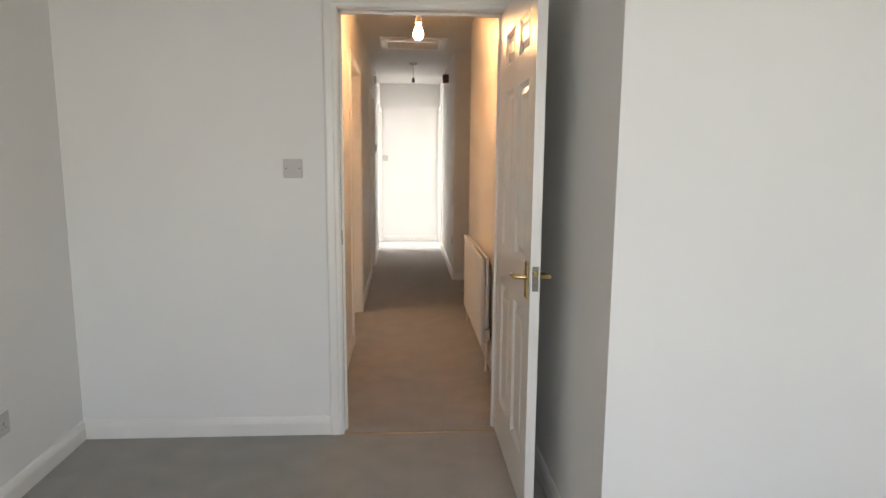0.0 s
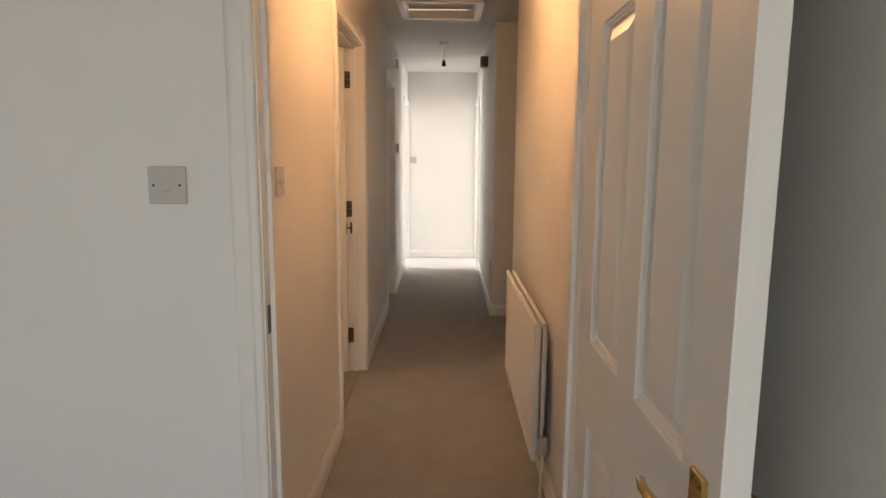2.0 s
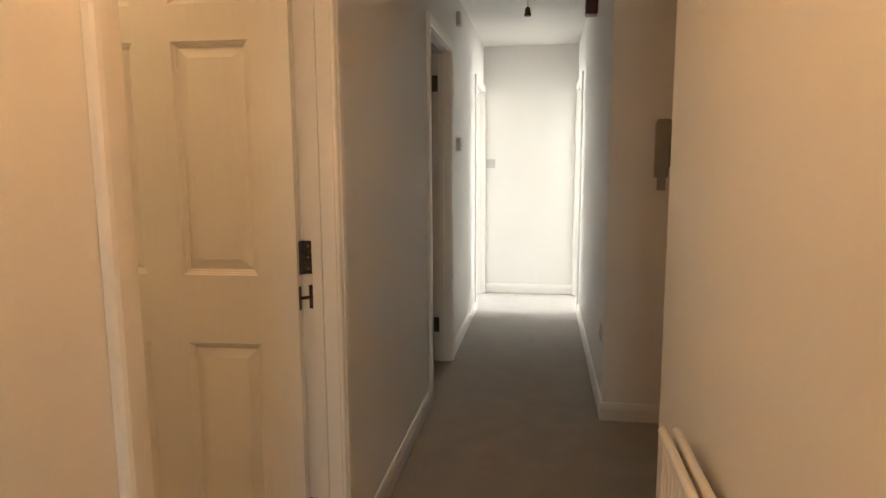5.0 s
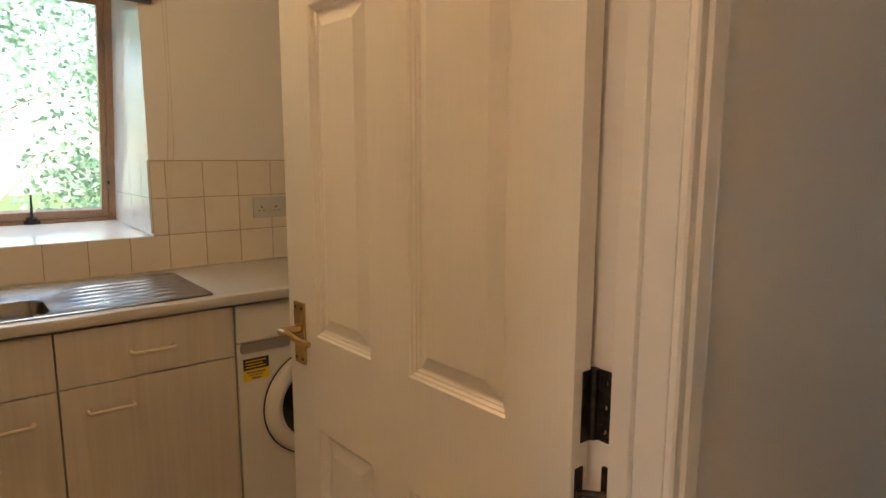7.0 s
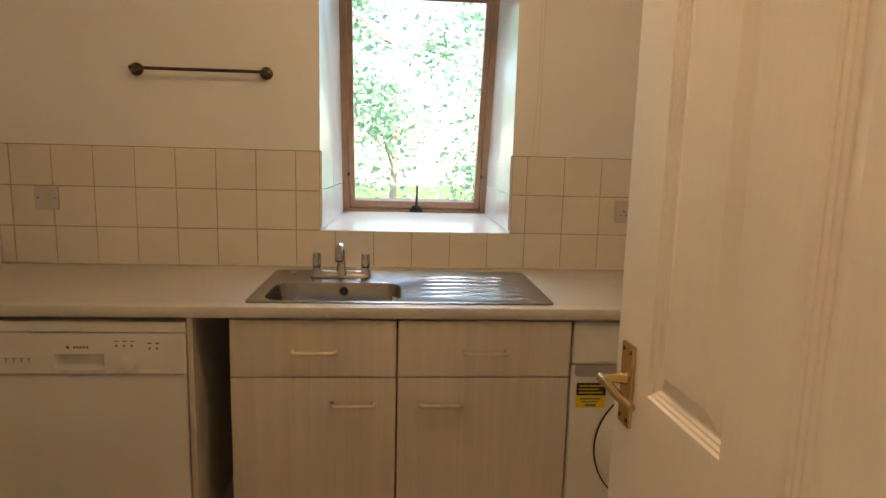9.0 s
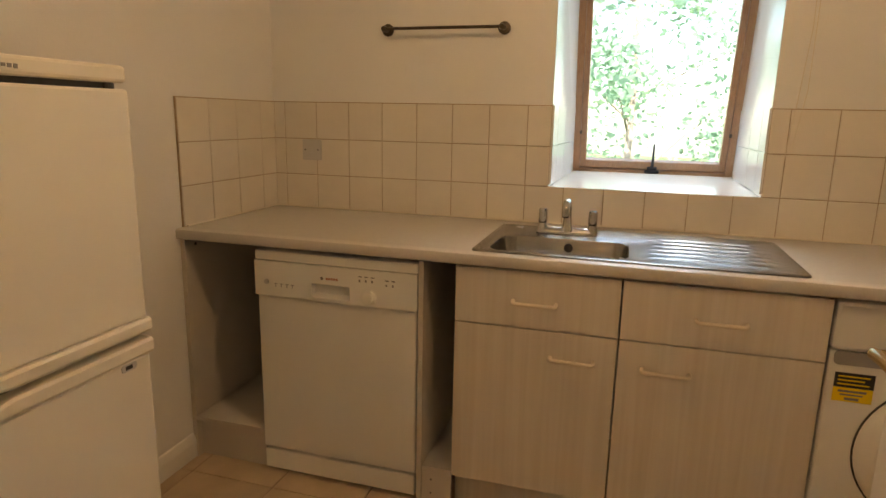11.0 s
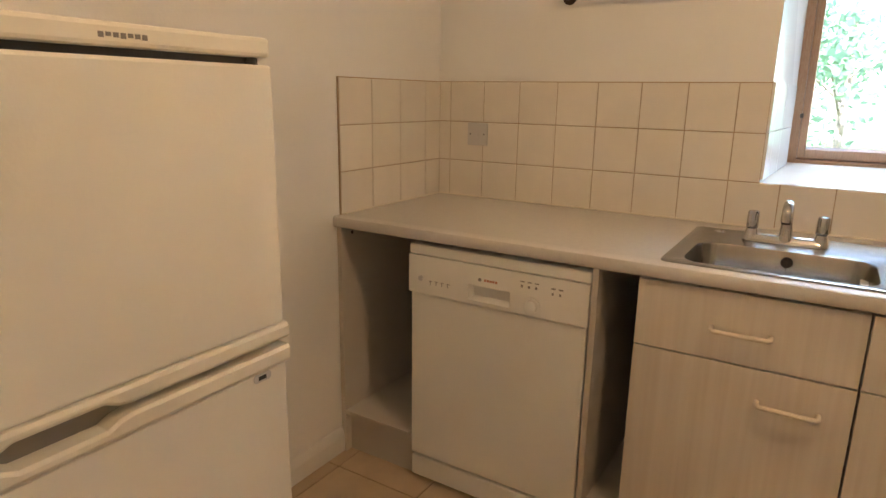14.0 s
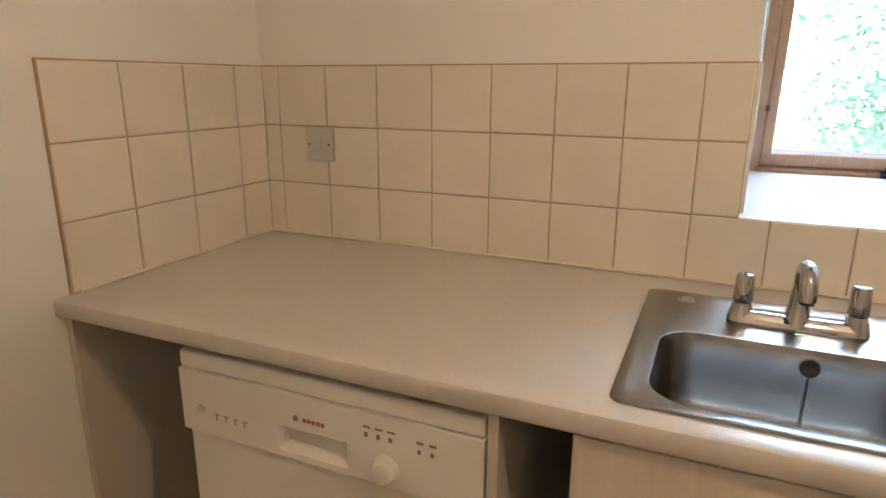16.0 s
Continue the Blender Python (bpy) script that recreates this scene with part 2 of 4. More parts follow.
def sweep(name, profile, path, material, label="", category="trim", close=False):
    """Profile (out, up) carried along a plan path of (x, y), out to the right of the way."""
    bm = bmesh.new()
    rings = []
    pts = [Vector((*p, 0)) for p in path]
    for i, p in enumerate(pts):
        d0 = (p - pts[i - 1]).normalized() if i else (pts[1] - p).normalized()
        d1 = (pts[i + 1] - p).normalized() if i < len(pts) - 1 else d0
        n0, n1 = Vector((d0.y, -d0.x, 0)), Vector((d1.y, -d1.x, 0))
        m = (n0 + n1) / (1 + n0.dot(n1))
        rings.append([bm.verts.new(p + m * o + Vector((0, 0, u))) for o, u in profile])
    for a, b in zip(rings, rings[1:]):
        for k in range(len(profile)):
            bm.faces.new((a[k], a[(k + 1) % len(profile)], b[(k + 1) % len(profile)], b[k]))
    bm.faces.new(rings[0])
    bm.faces.new(rings[-1])
    return solo(name, bm, material, label, category)


SKIRT = [(0, 0.002), (0.015, 0.002), (0.015, 0.062), (0.012, 0.075), (0.008, 0.086), (0.005, 0.092), (0, 0.094)]


def skirting(path):
    return sweep("baseboard", SKIRT, path, GLOSS, "white gloss painted wooden baseboard along the wall", "baseboard")


CASE = [(0, 0), (0, 0.010), (0.004, 0.013), (0.018, 0.013), (0.024, 0.017), (0.050, 0.018), (0.058, 0.016), (0.062, 0.011), (0.062, 0)]


def casing(put, a0, a1, top):
    """Moulded frame round an opening from a0 to a1; put(s, d, z) sets it on its wall."""
    bm = bmesh.new()
    rings = []
    for s, sg, z, up in ((a0, -1, 0.001, 0), (a0, -1, top, 1), (a1, 1, top, 1), (a1, 1, 0.001, 0)):
        rings.append([bm.verts.new(put(s + sg * (w + 0.004), d, z + up * (w + 0.004))) for w, d in CASE])
    for a, b in zip(rings, rings[1:]):
        for k in range(len(CASE)):
            bm.faces.new((a[k], a[(k + 1) % len(CASE)], b[(k + 1) % len(CASE)], b[k]))
    bm.faces.new(rings[0])
    bm.faces.new(rings[-1])
    return solo("door_casing", bm, GLOSS, "white gloss painted moulded door casing", "trim")


H = 2.44
DH = 2.0

# ---- plan ----
ROOM_W, ROOM_E, ROOM_S, DOORWALL = -1.52, 2.7, -2.6, 2.65
HALL_W, HALL_E, HALL_N = -0.363, 0.573, 9.57
NECK_E, NECK_Y, ALCOVE_Y, ALCOVE_E = 0.548, 6.45, 5.10, 1.75
K_E, K_W, K_S, K_N = -0.472, -2.712, 3.062, 6.7
D1A, D1B = -0.28, 0.462      # first room's doorway in x
D2A, D2B = 4.135, 5.03     # kitchen doorway in y
D3A, D3B = 6.56, 7.28       # third doorway in y
DLA, DLB = 8.80, 9.50       # the two bright doorways at the hall's end
WA, WB, WZ, WT = 4.272, 5.028, 1.028, 2.10   # kitchen window in its wall

# floors
solo("floor_room", B(ROOM_W, ROOM_E, ROOM_S, 2.70, -0.1, 0.0), CARPET, "taupe cut-pile carpet on the bedroom floor", "carpet")
solo("floor_hall", boxes((HALL_W - 0.112, ALCOVE_E, 2.702, HALL_N, -0.1, 0.0)), CARPET, "taupe cut-pile carpet along the hallway", "carpet")
solo("floor_kitchen_base", B(K_W, HALL_W - 0.1125, K_S, K_N, -0.1, -0.004), FGROUT, "brown grout bed under the kitchen floor tiles", "floor")
solo("floor_far_rooms", boxes((-3.0, HALL_W - 0.110, K_N + 0.1, 9.9, -0.1, 0.0), (ALCOVE_E + 0.002, 3.2, 6.5, 9.9, -0.1, 0.0), (0.66, ALCOVE_E, HALL_N + 0.001, 9.9, -0.1, 0.0)), CARPET, "taupe carpet in the rooms off the hall", "carpet")
solo("threshold_strip", B(D1A, D1B, 2.632, 2.648, 0.0005, 0.006, bevel=0.002), BAR, "thin brass carpet bar across the doorway", "trim")
solo("threshold_strip", B(-0.41, -0.392, D2A, D2B, 0.0005, 0.006, bevel=0.002), BAR, "thin brass carpet bar in the kitchen doorway", "trim")

# ceilings
HX0, HX1, HY0, HY1 = -0.165, 0.365, 5.78, 6.27
solo("ceiling_room", B(ROOM_W - 0.1, ROOM_E + 0.1, ROOM_S - 0.1, 2.75, H, H + 0.1), CEIL, "plain white painted ceiling", "ceiling")
solo("ceiling_hall", boxes((HALL_W - 0.1, ALCOVE_E, 2.752, HY0, H, H + 0.1), (HALL_W - 0.1, ALCOVE_E, HY1, 9.9, H, H + 0.1),
     (HALL_W - 0.1, HX0, HY0, HY1, H, H + 0.1), (HX1, ALCOVE_E, HY0, HY1, H, H + 0.1)), CEIL, "white painted hallway ceiling with a loft opening", "ceiling")
solo("ceiling_kitchen", B(K_W - 0.7, HALL_W - 0.102, K_S - 0.1, K_N + 0.1, H, H + 0.1), CEIL, "plain white painted kitchen ceiling", "ceiling")
solo("ceiling_far_rooms", boxes((-3.1, HALL_W - 0.102, K_N + 0.102, 9.9, H, H + 0.1), (ALCOVE_E + 0.002, 3.3, 5.2, 9.9, H, H + 0.1)), CEIL, "white painted ceiling", "ceiling")

# walls of the first room
solo("wall_room_west", B(ROOM_W - 0.1, ROOM_W, ROOM_S - 0.1, 2.65, 0, H), PAINT, "smooth white painted wall", "wall")
solo("wall_room_north", boxes((ROOM_W - 0.1, D1A - 0.03, 2.65, 2.75, 0, H), (D1B + 0.03, ROOM_E + 0.1, 2.65, 2.75, 0, H), (D1A - 0.03, D1B + 0.03, 2.65, 2.75, DH + 0.03, H)), PAINT, "smooth white painted wall with a doorway", "wall")
solo("wall_cupboard", boxes((0.600, ROOM_E, 1.422, 2.648, 0, H)), PAINT, "white painted built-out cupboard wall beside the door", "wall")
solo("wall_room_east", B(ROOM_E, ROOM_E + 0.1, ROOM_S - 0.1, 2.65, 0, H), PAINT, "smooth white painted wall", "wall")
solo("wall_room_south", boxes((ROOM_W - 0.1, -0.5, ROOM_S - 0.1, ROOM_S, 0, H), (1.4, ROOM_E + 0.1, ROOM_S - 0.1, ROOM_S, 0, H), (-0.5, 1.4, ROOM_S - 0.1, ROOM_S, 0, 0.85), (-0.5, 1.4, ROOM_S - 0.1, ROOM_S, 2.15, H)), PAINT, "white painted wall with a wide window opening", "wall")

# hall walls
solo("wall_hall_west", boxes((HALL_W - 0.107, HALL_W, 2.752, D2A - 0.025, 0, H), (HALL_W - 0.107, HALL_W, D2B + 0.025, D3A - 0.025, 0, H), (HALL_W - 0.107, HALL_W, D3B + 0.025, DLA - 0.025, 0, H), (HALL_W - 0.107, HALL_W, DLB + 0.025, 9.9, 0, H),
     (HALL_W - 0.107, HALL_W, D2A - 0.025, D2B + 0.025, DH + 0.025, H), (HALL_W - 0.107, HALL_W, D3A - 0.025, D3B + 0.025, DH + 0.025, H), (HALL_W - 0.107, HALL_W, DLA - 0.025, DLB + 0.025, DH + 0.025, H)), PAINT, "white painted hallway wall with doorways", "wall")
solo("wall_hall_east", B(HALL_E, HALL_E + 0.1, 2.752, ALCOVE_Y, 0, H), PAINT, "white painted hallway wall behind the radiator", "wall")
solo("wall_alcove", boxes((HALL_E + 0.1, ALCOVE_E + 0.1, ALCOVE_Y - 0.1, ALCOVE_Y, 0, H), (ALCOVE_E, ALCOVE_E + 0.1, ALCOVE_Y, NECK_Y, 0, H)), PAINT, "white painted walls of the entrance recess", "wall")
solo("wall_hall_neck", boxes((NECK_E, ALCOVE_E + 0.1, NECK_Y, NECK_Y + 0.1, 0, H), (NECK_E, NECK_E + 0.1, NECK_Y + 0.1, DLA - 0.025, 0, H), (NECK_E, NECK_E + 0.1, DLB + 0.025, 9.9, 0, H), (NECK_E, NECK_E + 0.1, DLA - 0.025, DLB + 0.025, DH + 0.025, H)), PAINT, "white painted wall carrying the entry phone", "wall")
solo("wall_hall_north", B(HALL_W, NECK_E, HALL_N, HALL_N + 0.1, 0, H), PAINT, "bright white painted wall at the end of the hall", "wall")

# rooms off the hall's end and the room behind the third door
solo("wall_far_west", boxes((-3.1, HALL_W - 0.107, 9.9, 10.0, 0, H), (-3.1, HALL_W - 0.107, 7.9, 8.0, 0, H), (-3.1, -3.0, 8.0, 8.5, 0, H), (-3.1, -3.0, 9.7, 9.9, 0, H), (-3.1, -3.0, 8.5, 9.7, 0, 0.85), (-3.1, -3.0, 8.5, 9.7, 2.05, H)), PAINT, "white painted walls of a room off the hall", "wall")
solo("wall_far_east", boxes((NECK_E + 0.1, 3.3, 9.9, 10.0, 0, H), (NECK_E + 0.1, 3.3, 7.9, 8.0, 0, H), (3.2, 3.3, 8.0, 8.5, 0, H), (3.2, 3.3, 9.7, 9.9, 0, H), (3.2, 3.3, 8.5, 9.7, 0, 0.85), (3.2, 3.3, 8.5, 9.7, 2.05, H)), PAINT, "white painted walls of a room off the hall", "wall")
solo("wall_third_room", boxes((-2.2, -2.1, K_N + 0.1, 7.9, 0, H)), PAINT, "white painted wall of the room behind the third door", "wall")

# kitchen walls
wall_kw = solo("wall_kitchen_west", boxes((K_W - 0.82, K_W, K_S - 0.1, WA, 0, H), (K_W - 0.82, K_W, WB, K_N + 0.1, 0, H), (K_W - 0.82, K_W, WA, WB, 0, WZ - 0.02), (K_W - 0.28, K_W, WA, WB, WT, H)), PAINT, "cream-lit white painted kitchen wall with a window", "wall")
wall_ks = solo("wall_kitchen_south", B(K_W, HALL_W - 0.107, K_S - 0.1, K_S, 0, H), PAINT, "white painted kitchen end wall", "wall")
solo("wall_kitchen_north", B(K_W, HALL_W - 0.107, K_N, K_N + 0.1, 0, H), PAINT, "white painted kitchen end wall", "wall")

# splayed window reveal
def quad(bm, *ps):
    bm.faces.new([bm.verts.new(p) for p in ps])


FX = K_W - 0.688           # foot of the leaning window
FA, FB, FZ, FT = 4.303, 5.022, 1.042, 2.08
TILT = math.atan2(0.23, 0.92)
LEAN = Matrix.Translation((FX, 0, FZ)) @ Matrix.Rotation(TILT, 4, "Y") @ Matrix.Translation((-FX, 0, -FZ))


def leaned(y, z):
    return LEAN @ Vector((FX, y, FZ + (z - FZ) / math.cos(TILT)))


bm = bmesh.new()
for (y0, z0), (y1, z1), (v0, w0), (v1, w1) in (
        ((WA, WZ), (WB, WZ), (FA, FZ), (FB, FZ)), ((WB, WZ), (WB, WT), (FB, FZ), (FB, FT)),
        ((WB, WT), (WA, WT), (FB, FT), (FA, FT)), ((WA, WT), (WA, WZ), (FA, FT), (FA, FZ))):
    quad(bm, (K_W + 0.004, y0, z0), (K_W + 0.004, y1, z1), leaned(v1, w1), leaned(v0, w0))
    if w0 == FZ or w1 == FZ:
        quad(bm, leaned(v0, w0), leaned(v1, w1), (K_W - 0.82, y1, z1), (K_W - 0.82, y0, z0))
solo("window_reveal", bm, REVEAL, "white splayed window reveal and sill", "window")
for y0, y1, g in ((WA, FA, 1), (WB, FB, -1)):
    bm = bmesh.new()
    for z0, z1 in ((WZ + 0.012, 1.186), (1.189, 1.339)):
        for f0, f1 in ((0.0, 0.155), (0.16, 0.44), (0.445, 0.86)):
            ends = [(K_W + 0.006 + (FX - K_W) * f, y0 + (y1 - y0) * f) for f in (f0, f1)]
            loft(bm, [[(x, y - g * 0.002, z), (x, y + g * 0.008, z)] + [(x2, y2 + g * 0.008, z), (x2, y2 - g * 0.002, z)] for (x, y), (x2, y2), z in ((*ends, z0), (*ends, z1))], True, True)
    solo("trim", bm, REVEAL, "white glazed tiles lining the lower window reveal", "tiles")

# door linings and stops
def lining_x(a, b, y0, y1):
    return solo("door_lining", boxes((a - 0.028, a, y0, y1, 0, DH), (b, b + 0.028, y0, y1, 0, DH), (a - 0.028, b + 0.028, y0, y1, DH, DH + 0.028), (a, a + 0.012, y0 + 0.045, y0 + 0.075, 0, DH), (b - 0.012, b, y0 + 0.045, y0 + 0.075, 0, DH), (a, b, y0 + 0.045, y0 + 0.075, DH - 0.012, DH), bevel=0.0015), GLOSS, "white gloss painted door lining", "trim")


def lining_y(a, b, x0, x1, stop):
    return solo("door_lining", boxes((x0, x1, a - 0.023, a, 0, DH), (x0, x1, b, b + 0.023, 0, DH), (x0, x1, a - 0.023, b + 0.023, DH, DH + 0.023), (stop, stop + 0.03, a, a + 0.012, 0, DH), (stop, stop + 0.03, b - 0.012, b, 0, DH), (stop, stop + 0.03, a, b, DH - 0.012, DH), bevel=0.0015), GLOSS, "white gloss painted door lining", "trim")


lining_x(D1A, D1B, 2.647, 2.753)
lining_y(D2A, D2B, K_E - 0.045, HALL_W + 0.004, -0.43)
lining_y(D3A, D3B, K_E - 0.003, HALL_W + 0.003, -0.43)
lining_y(DLA, DLB, K_E - 0.003, HALL_W + 0.003, -0.43)
lining_y(DLA, DLB, NECK_E - 0.003, NECK_E + 0.103, 0.59)
casing(lambda s, d, z: (s, 2.647 - d, z), D1A, D1B, DH)
casing(lambda s, d, z: (s, 2.753 + d, z), D1A, D1B, DH)
casing(lambda s, d, z: (HALL_W + 0.002 + d, s, z), D2A, D2B, DH)
casing(lambda s, d, z: (K_E - 0.002 - (d + 0.029 if d else 0), s, z), D2A, D2B, DH)
casing(lambda s, d, z: (HALL_W + 0.002 + d, s, z), D3A, D3B, DH)
casing(lambda s, d, z: (HALL_W + 0.002 + d, s, z), DLA, DLB, DH)
casing(lambda s, d, z: (NECK_E - 0.002 - d, s, z), DLA, DLB, DH)

# baseboards
skirting([(ROOM_W, ROOM_S), (ROOM_W, 2.65), (D1A - 0.066, 2.65)])
skirting([(0.600, 2.648), (0.600, 1.422), (ROOM_E, 1.422)])
skirting([(HALL_W, 2.754), (HALL_W, D2A - 0.066)])
skirting([(HALL_W, D2B + 0.066), (HALL_W, D3A - 0.066)])
skirting([(HALL_W, D3B + 0.066), (HALL_W, DLA - 0.066)])
skirting([(HALL_W, HALL_N), (NECK_E, HALL_N)])
skirting([(NECK_E, DLA - 0.066), (NECK_E, NECK_Y), (ALCOVE_E, NECK_Y)])
skirting([(ALCOVE_E, ALCOVE_Y), (HALL_E, ALCOVE_Y), (HALL_E, 2.754)])
skirting([(-0.50, K_S), (-2.115, K_S)])


# ---- doors ----
def door_leaf(w, h, t, stile_h, panels):
    """Moulded panel leaf; u from hinge to free edge along +x, thickness along y, both faces shaped."""
    bm = bmesh.new()
    us = sorted({0, w} | {p[0] for p in panels} | {p[1] for p in panels})
    vs = sorted({0, h} | {p[2] for p in panels} | {p[3] for p in panels})
    for side in (0, 1):
        def at(u, v, d):
            return bm.verts.new((u, d if side == 0 else t - d, v))
        for i in range(len(us) - 1):
            for j in range(len(vs) - 1):
                u0, u1, v0, v1 = us[i], us[i + 1], vs[j], vs[j + 1]
                if any(p[0] <= u0 and u1 <= p[1] and p[2] <= v0 and v1 <= p[3] for p in panels):
                    continue
                bm.faces.new([at(u0, v0, 0), at(u1, v0, 0), at(u1, v1, 0), at(u0, v1, 0)])
        for p in panels:
            rings = []
            for inset, d in ((0, 0), (0.003, 0.004), (0.006, 0.0045), (0.009, 0.0085), (0.012, 0.009), (0.015, 0.013), (0.018, 0.0135), (0.042, 0.004), (0.045, 0.003)):
                rings.append([at(u, v, d) for u, v in ((p[0] + inset, p[2] + inset), (p[1] - inset, p[2] + inset), (p[1] - inset, p[3] - inset), (p[0] + inset, p[3] - inset))])
            for a, b in zip(rings, rings[1:]):
                for k in range(4):
                    bm.faces.new((a[k], a[(k + 1) % 4], b[(k + 1) % 4], b[k]))
            bm.faces.new(rings[-1])
    for f in (((0, 0, 0), (0, t, 0), (0, t, h), (0, 0, h)), ((w, 0, 0), (w, t, 0), (w, t, h), (w, 0, h)), ((0, 0, h), (w, 0, h), (w, t, h), (0, t, h)), ((0, 0, 0), (w, 0, 0), (w, t, 0), (0, t, 0))):
        bm.faces.new([bm.verts.new(p) for p in f])
    bmesh.ops.remove_doubles(bm, verts=bm.verts, dist=0.0002)
    return bm


def turned(bm, m):
    bmesh.ops.transform(bm, matrix=m, verts=bm.verts)
    return bm


def door_handle(parent, m, side, w, zc):
    """Lever handle on a back plate; side -1 front face, +1 back face; m sets the leaf."""
    uc = w - 0.052
    t = 0.035
    face = 0 if side < 0 else t
    o = side
    bmp = B(uc - 0.021, uc + 0.021, min(face, face + o * 0.007), max(face, face + o * 0.007), zc - 0.068, zc + 0.068, bevel=0.002)
    ob = part("handle_plate", turned(bmp, m), BRASS, parent, "polished brass back plate")
    lev = bmesh.new()
    tube(lev, [(uc, face + o * 0.006, zc + 0.010), (uc, face + o * 0.02, zc + 0.010), (uc, face + o * 0.042, zc + 0.010)], [0.011, 0.008, 0.008], 14)
    tube(lev, [(uc + 0.004, face + o * 0.046, zc + 0.010), (uc - 0.03, face + o * 0.048, zc + 0.012), (uc - 0.075, face + o * 0.046, zc + 0.007), (uc - 0.102, face + o * 0.04, zc + 0.003)], [0.0085, 0.008, 0.007, 0.0065], 14)
    part("lever", turned(lev, m), BRASS, ob, "polished brass lever", True)
    sc = bmesh.new()
    for dz in (-0.056, 0.056):
        for du in (-0.013, 0.013):
            tube(sc, [(uc + du, face + o * 0.0065, zc + dz), (uc + du, face + o * 0.008, zc + dz)], 0.0035, 8)
    part("screw", turned(sc, m), HINGE, ob)


def panel_door(name, label, m, w, h, panels, grip=0.93):
    d = thing(name, *m.translation, label, "door", "", "structure")
    part("door_leaf", turned(door_leaf(w, h, 0.035, 0, panels), m), DOORP, d)
    door_handle(d, m, -1, w, grip)
    door_handle(d, m, 1, w, grip)
    return d


def six(w, s0, s1, mid, z):
    """Six panels: stiles s0 (hinge) and s1 (free), a mullion, three rows from z pairs."""
    pw = (w - s0 - s1 - mid) / 2
    return [(a, a + pw, z0, z1) for a in (s0, s0 + pw + mid) for z0, z1 in z]


ROWS6 = ((0.20, 0.770), (0.955, 1.625), (1.73, 1.865))
m1 = pose(0.462, 2.640, 0.008, 0, 0, -90)
door1 = panel_door("door_1", "white gloss six-panel door standing open against the cupboard wall", m1, 0.762, 1.985, six(0.762, 0.115, 0.115, 0.105, ROWS6), 0.905)
part("latch_plate", turned(boxes((0.760, 0.7645, 0.006, 0.029, 0.872, 0.962), bevel=0.001), m1), CHROME, door1, "steel latch face plate")
part("latch_bolt", turned(boxes((0.762, 0.772, 0.011, 0.024, 0.927, 0.947), bevel=0.002), m1), BRASS, door1)
LEAF2 = 0.772
PAN2 = [(a, b, z0, z1) for a, b in ((0.118, 0.343), (0.458, 0.656)) for z0, z1 in ((0.20, 0.775), (0.98, 1.64), (1.74, 1.87))]
m2 = pose(-0.462, 5.017, 0.008, 0, 0, 182.5)
door2 = panel_door("door_2", "white gloss six-panel kitchen door standing wide open", m2, LEAF2, 1.985, PAN2, 0.975)


def butt_hinge(parent, z, h):
    """Hinge leaves on the lining and on the door's edge with a knuckle between."""
    hg = part("hinge", boxes((-0.4585, -0.4290, 5.0265, 5.0285, z - h / 2, z + h / 2), bevel=0.0006), HINGE, parent, "tarnished steel butt hinge")
    part("knuckle", T([(-0.4610, 5.0245, z - h / 2), (-0.4610, 5.0245, z + h / 2)], 0.0065, 10), HINGE, hg, "", True)
    part("hinge_leaf", boxes((-0.4625, -0.4600, 5.000, 5.017, z - h / 2, z + h / 2), bevel=0.0006), HINGE, hg)
    sc = bmesh.new()
    for k in (-0.34, 0, 0.34):
        tube(sc, [(-0.4430, 5.027, z + k * h), (-0.4430, 5.0255, z + k * h)], 0.004, 8)
    part("screw", sc, CHROME, hg)


for z in (0.235, 1.037, 1.81):
    butt_hinge(door2, z, 0.098)
hk = part("cabin_hook", boxes((-0.4625, -0.4590, 4.990, 5.006, 0.885, 0.955), bevel=0.001), HINGE, door2, "steel bolt bridging door and lining")
part("keeper", boxes((-0.4430, -0.4160, 5.0225, 5.0285, 0.885, 0.955), bevel=0.001), HINGE, hk)
part("bolt", T([(-0.4590, 4.993, 0.921), (-0.4500, 5.002, 0.921), (-0.4300, 5.018, 0.921)], 0.005, 10), HINGE, hk, "", True)
solo("strike_plate", boxes((-0.497, -0.476, D2A - 0.001, D2A + 0.0025, 0.94, 1.03), bevel=0.0008), HINGE, "tarnished steel strike plate on the door lining", "strike plate", "")
solo("strike_plate", boxes((D1A - 0.001, D1A + 0.002, 2.664, 2.684, 0.935, 1.005), bevel=0.0008), HINGE, "tarnished steel strike plate on the door lining", "strike plate", "")
# hinges of the third doorway, whose door stands open inside the room
d3 = thing("door_3", -0.51, D3B - 0.02, 0.008, "white panel door open into a dark room", "door", "", "structure")
m3 = pose(-0.480, D3B - 0.004, 0.008, 0, 0, 176)
part("door_leaf", turned(door_leaf(0.70, 1.985, 0.035, 0, six(0.70, 0.11, 0.11, 0.10, ROWS6)), m3), DOORP, d3)
for z in (0.25, 1.81):
    part("hinge", boxes((-0.4735, -0.437, D3B - 0.0035, D3B - 0.0005, z - 0.05, z + 0.05), bevel=0.0006), HINGE, d3, "tarnished steel butt hinge")


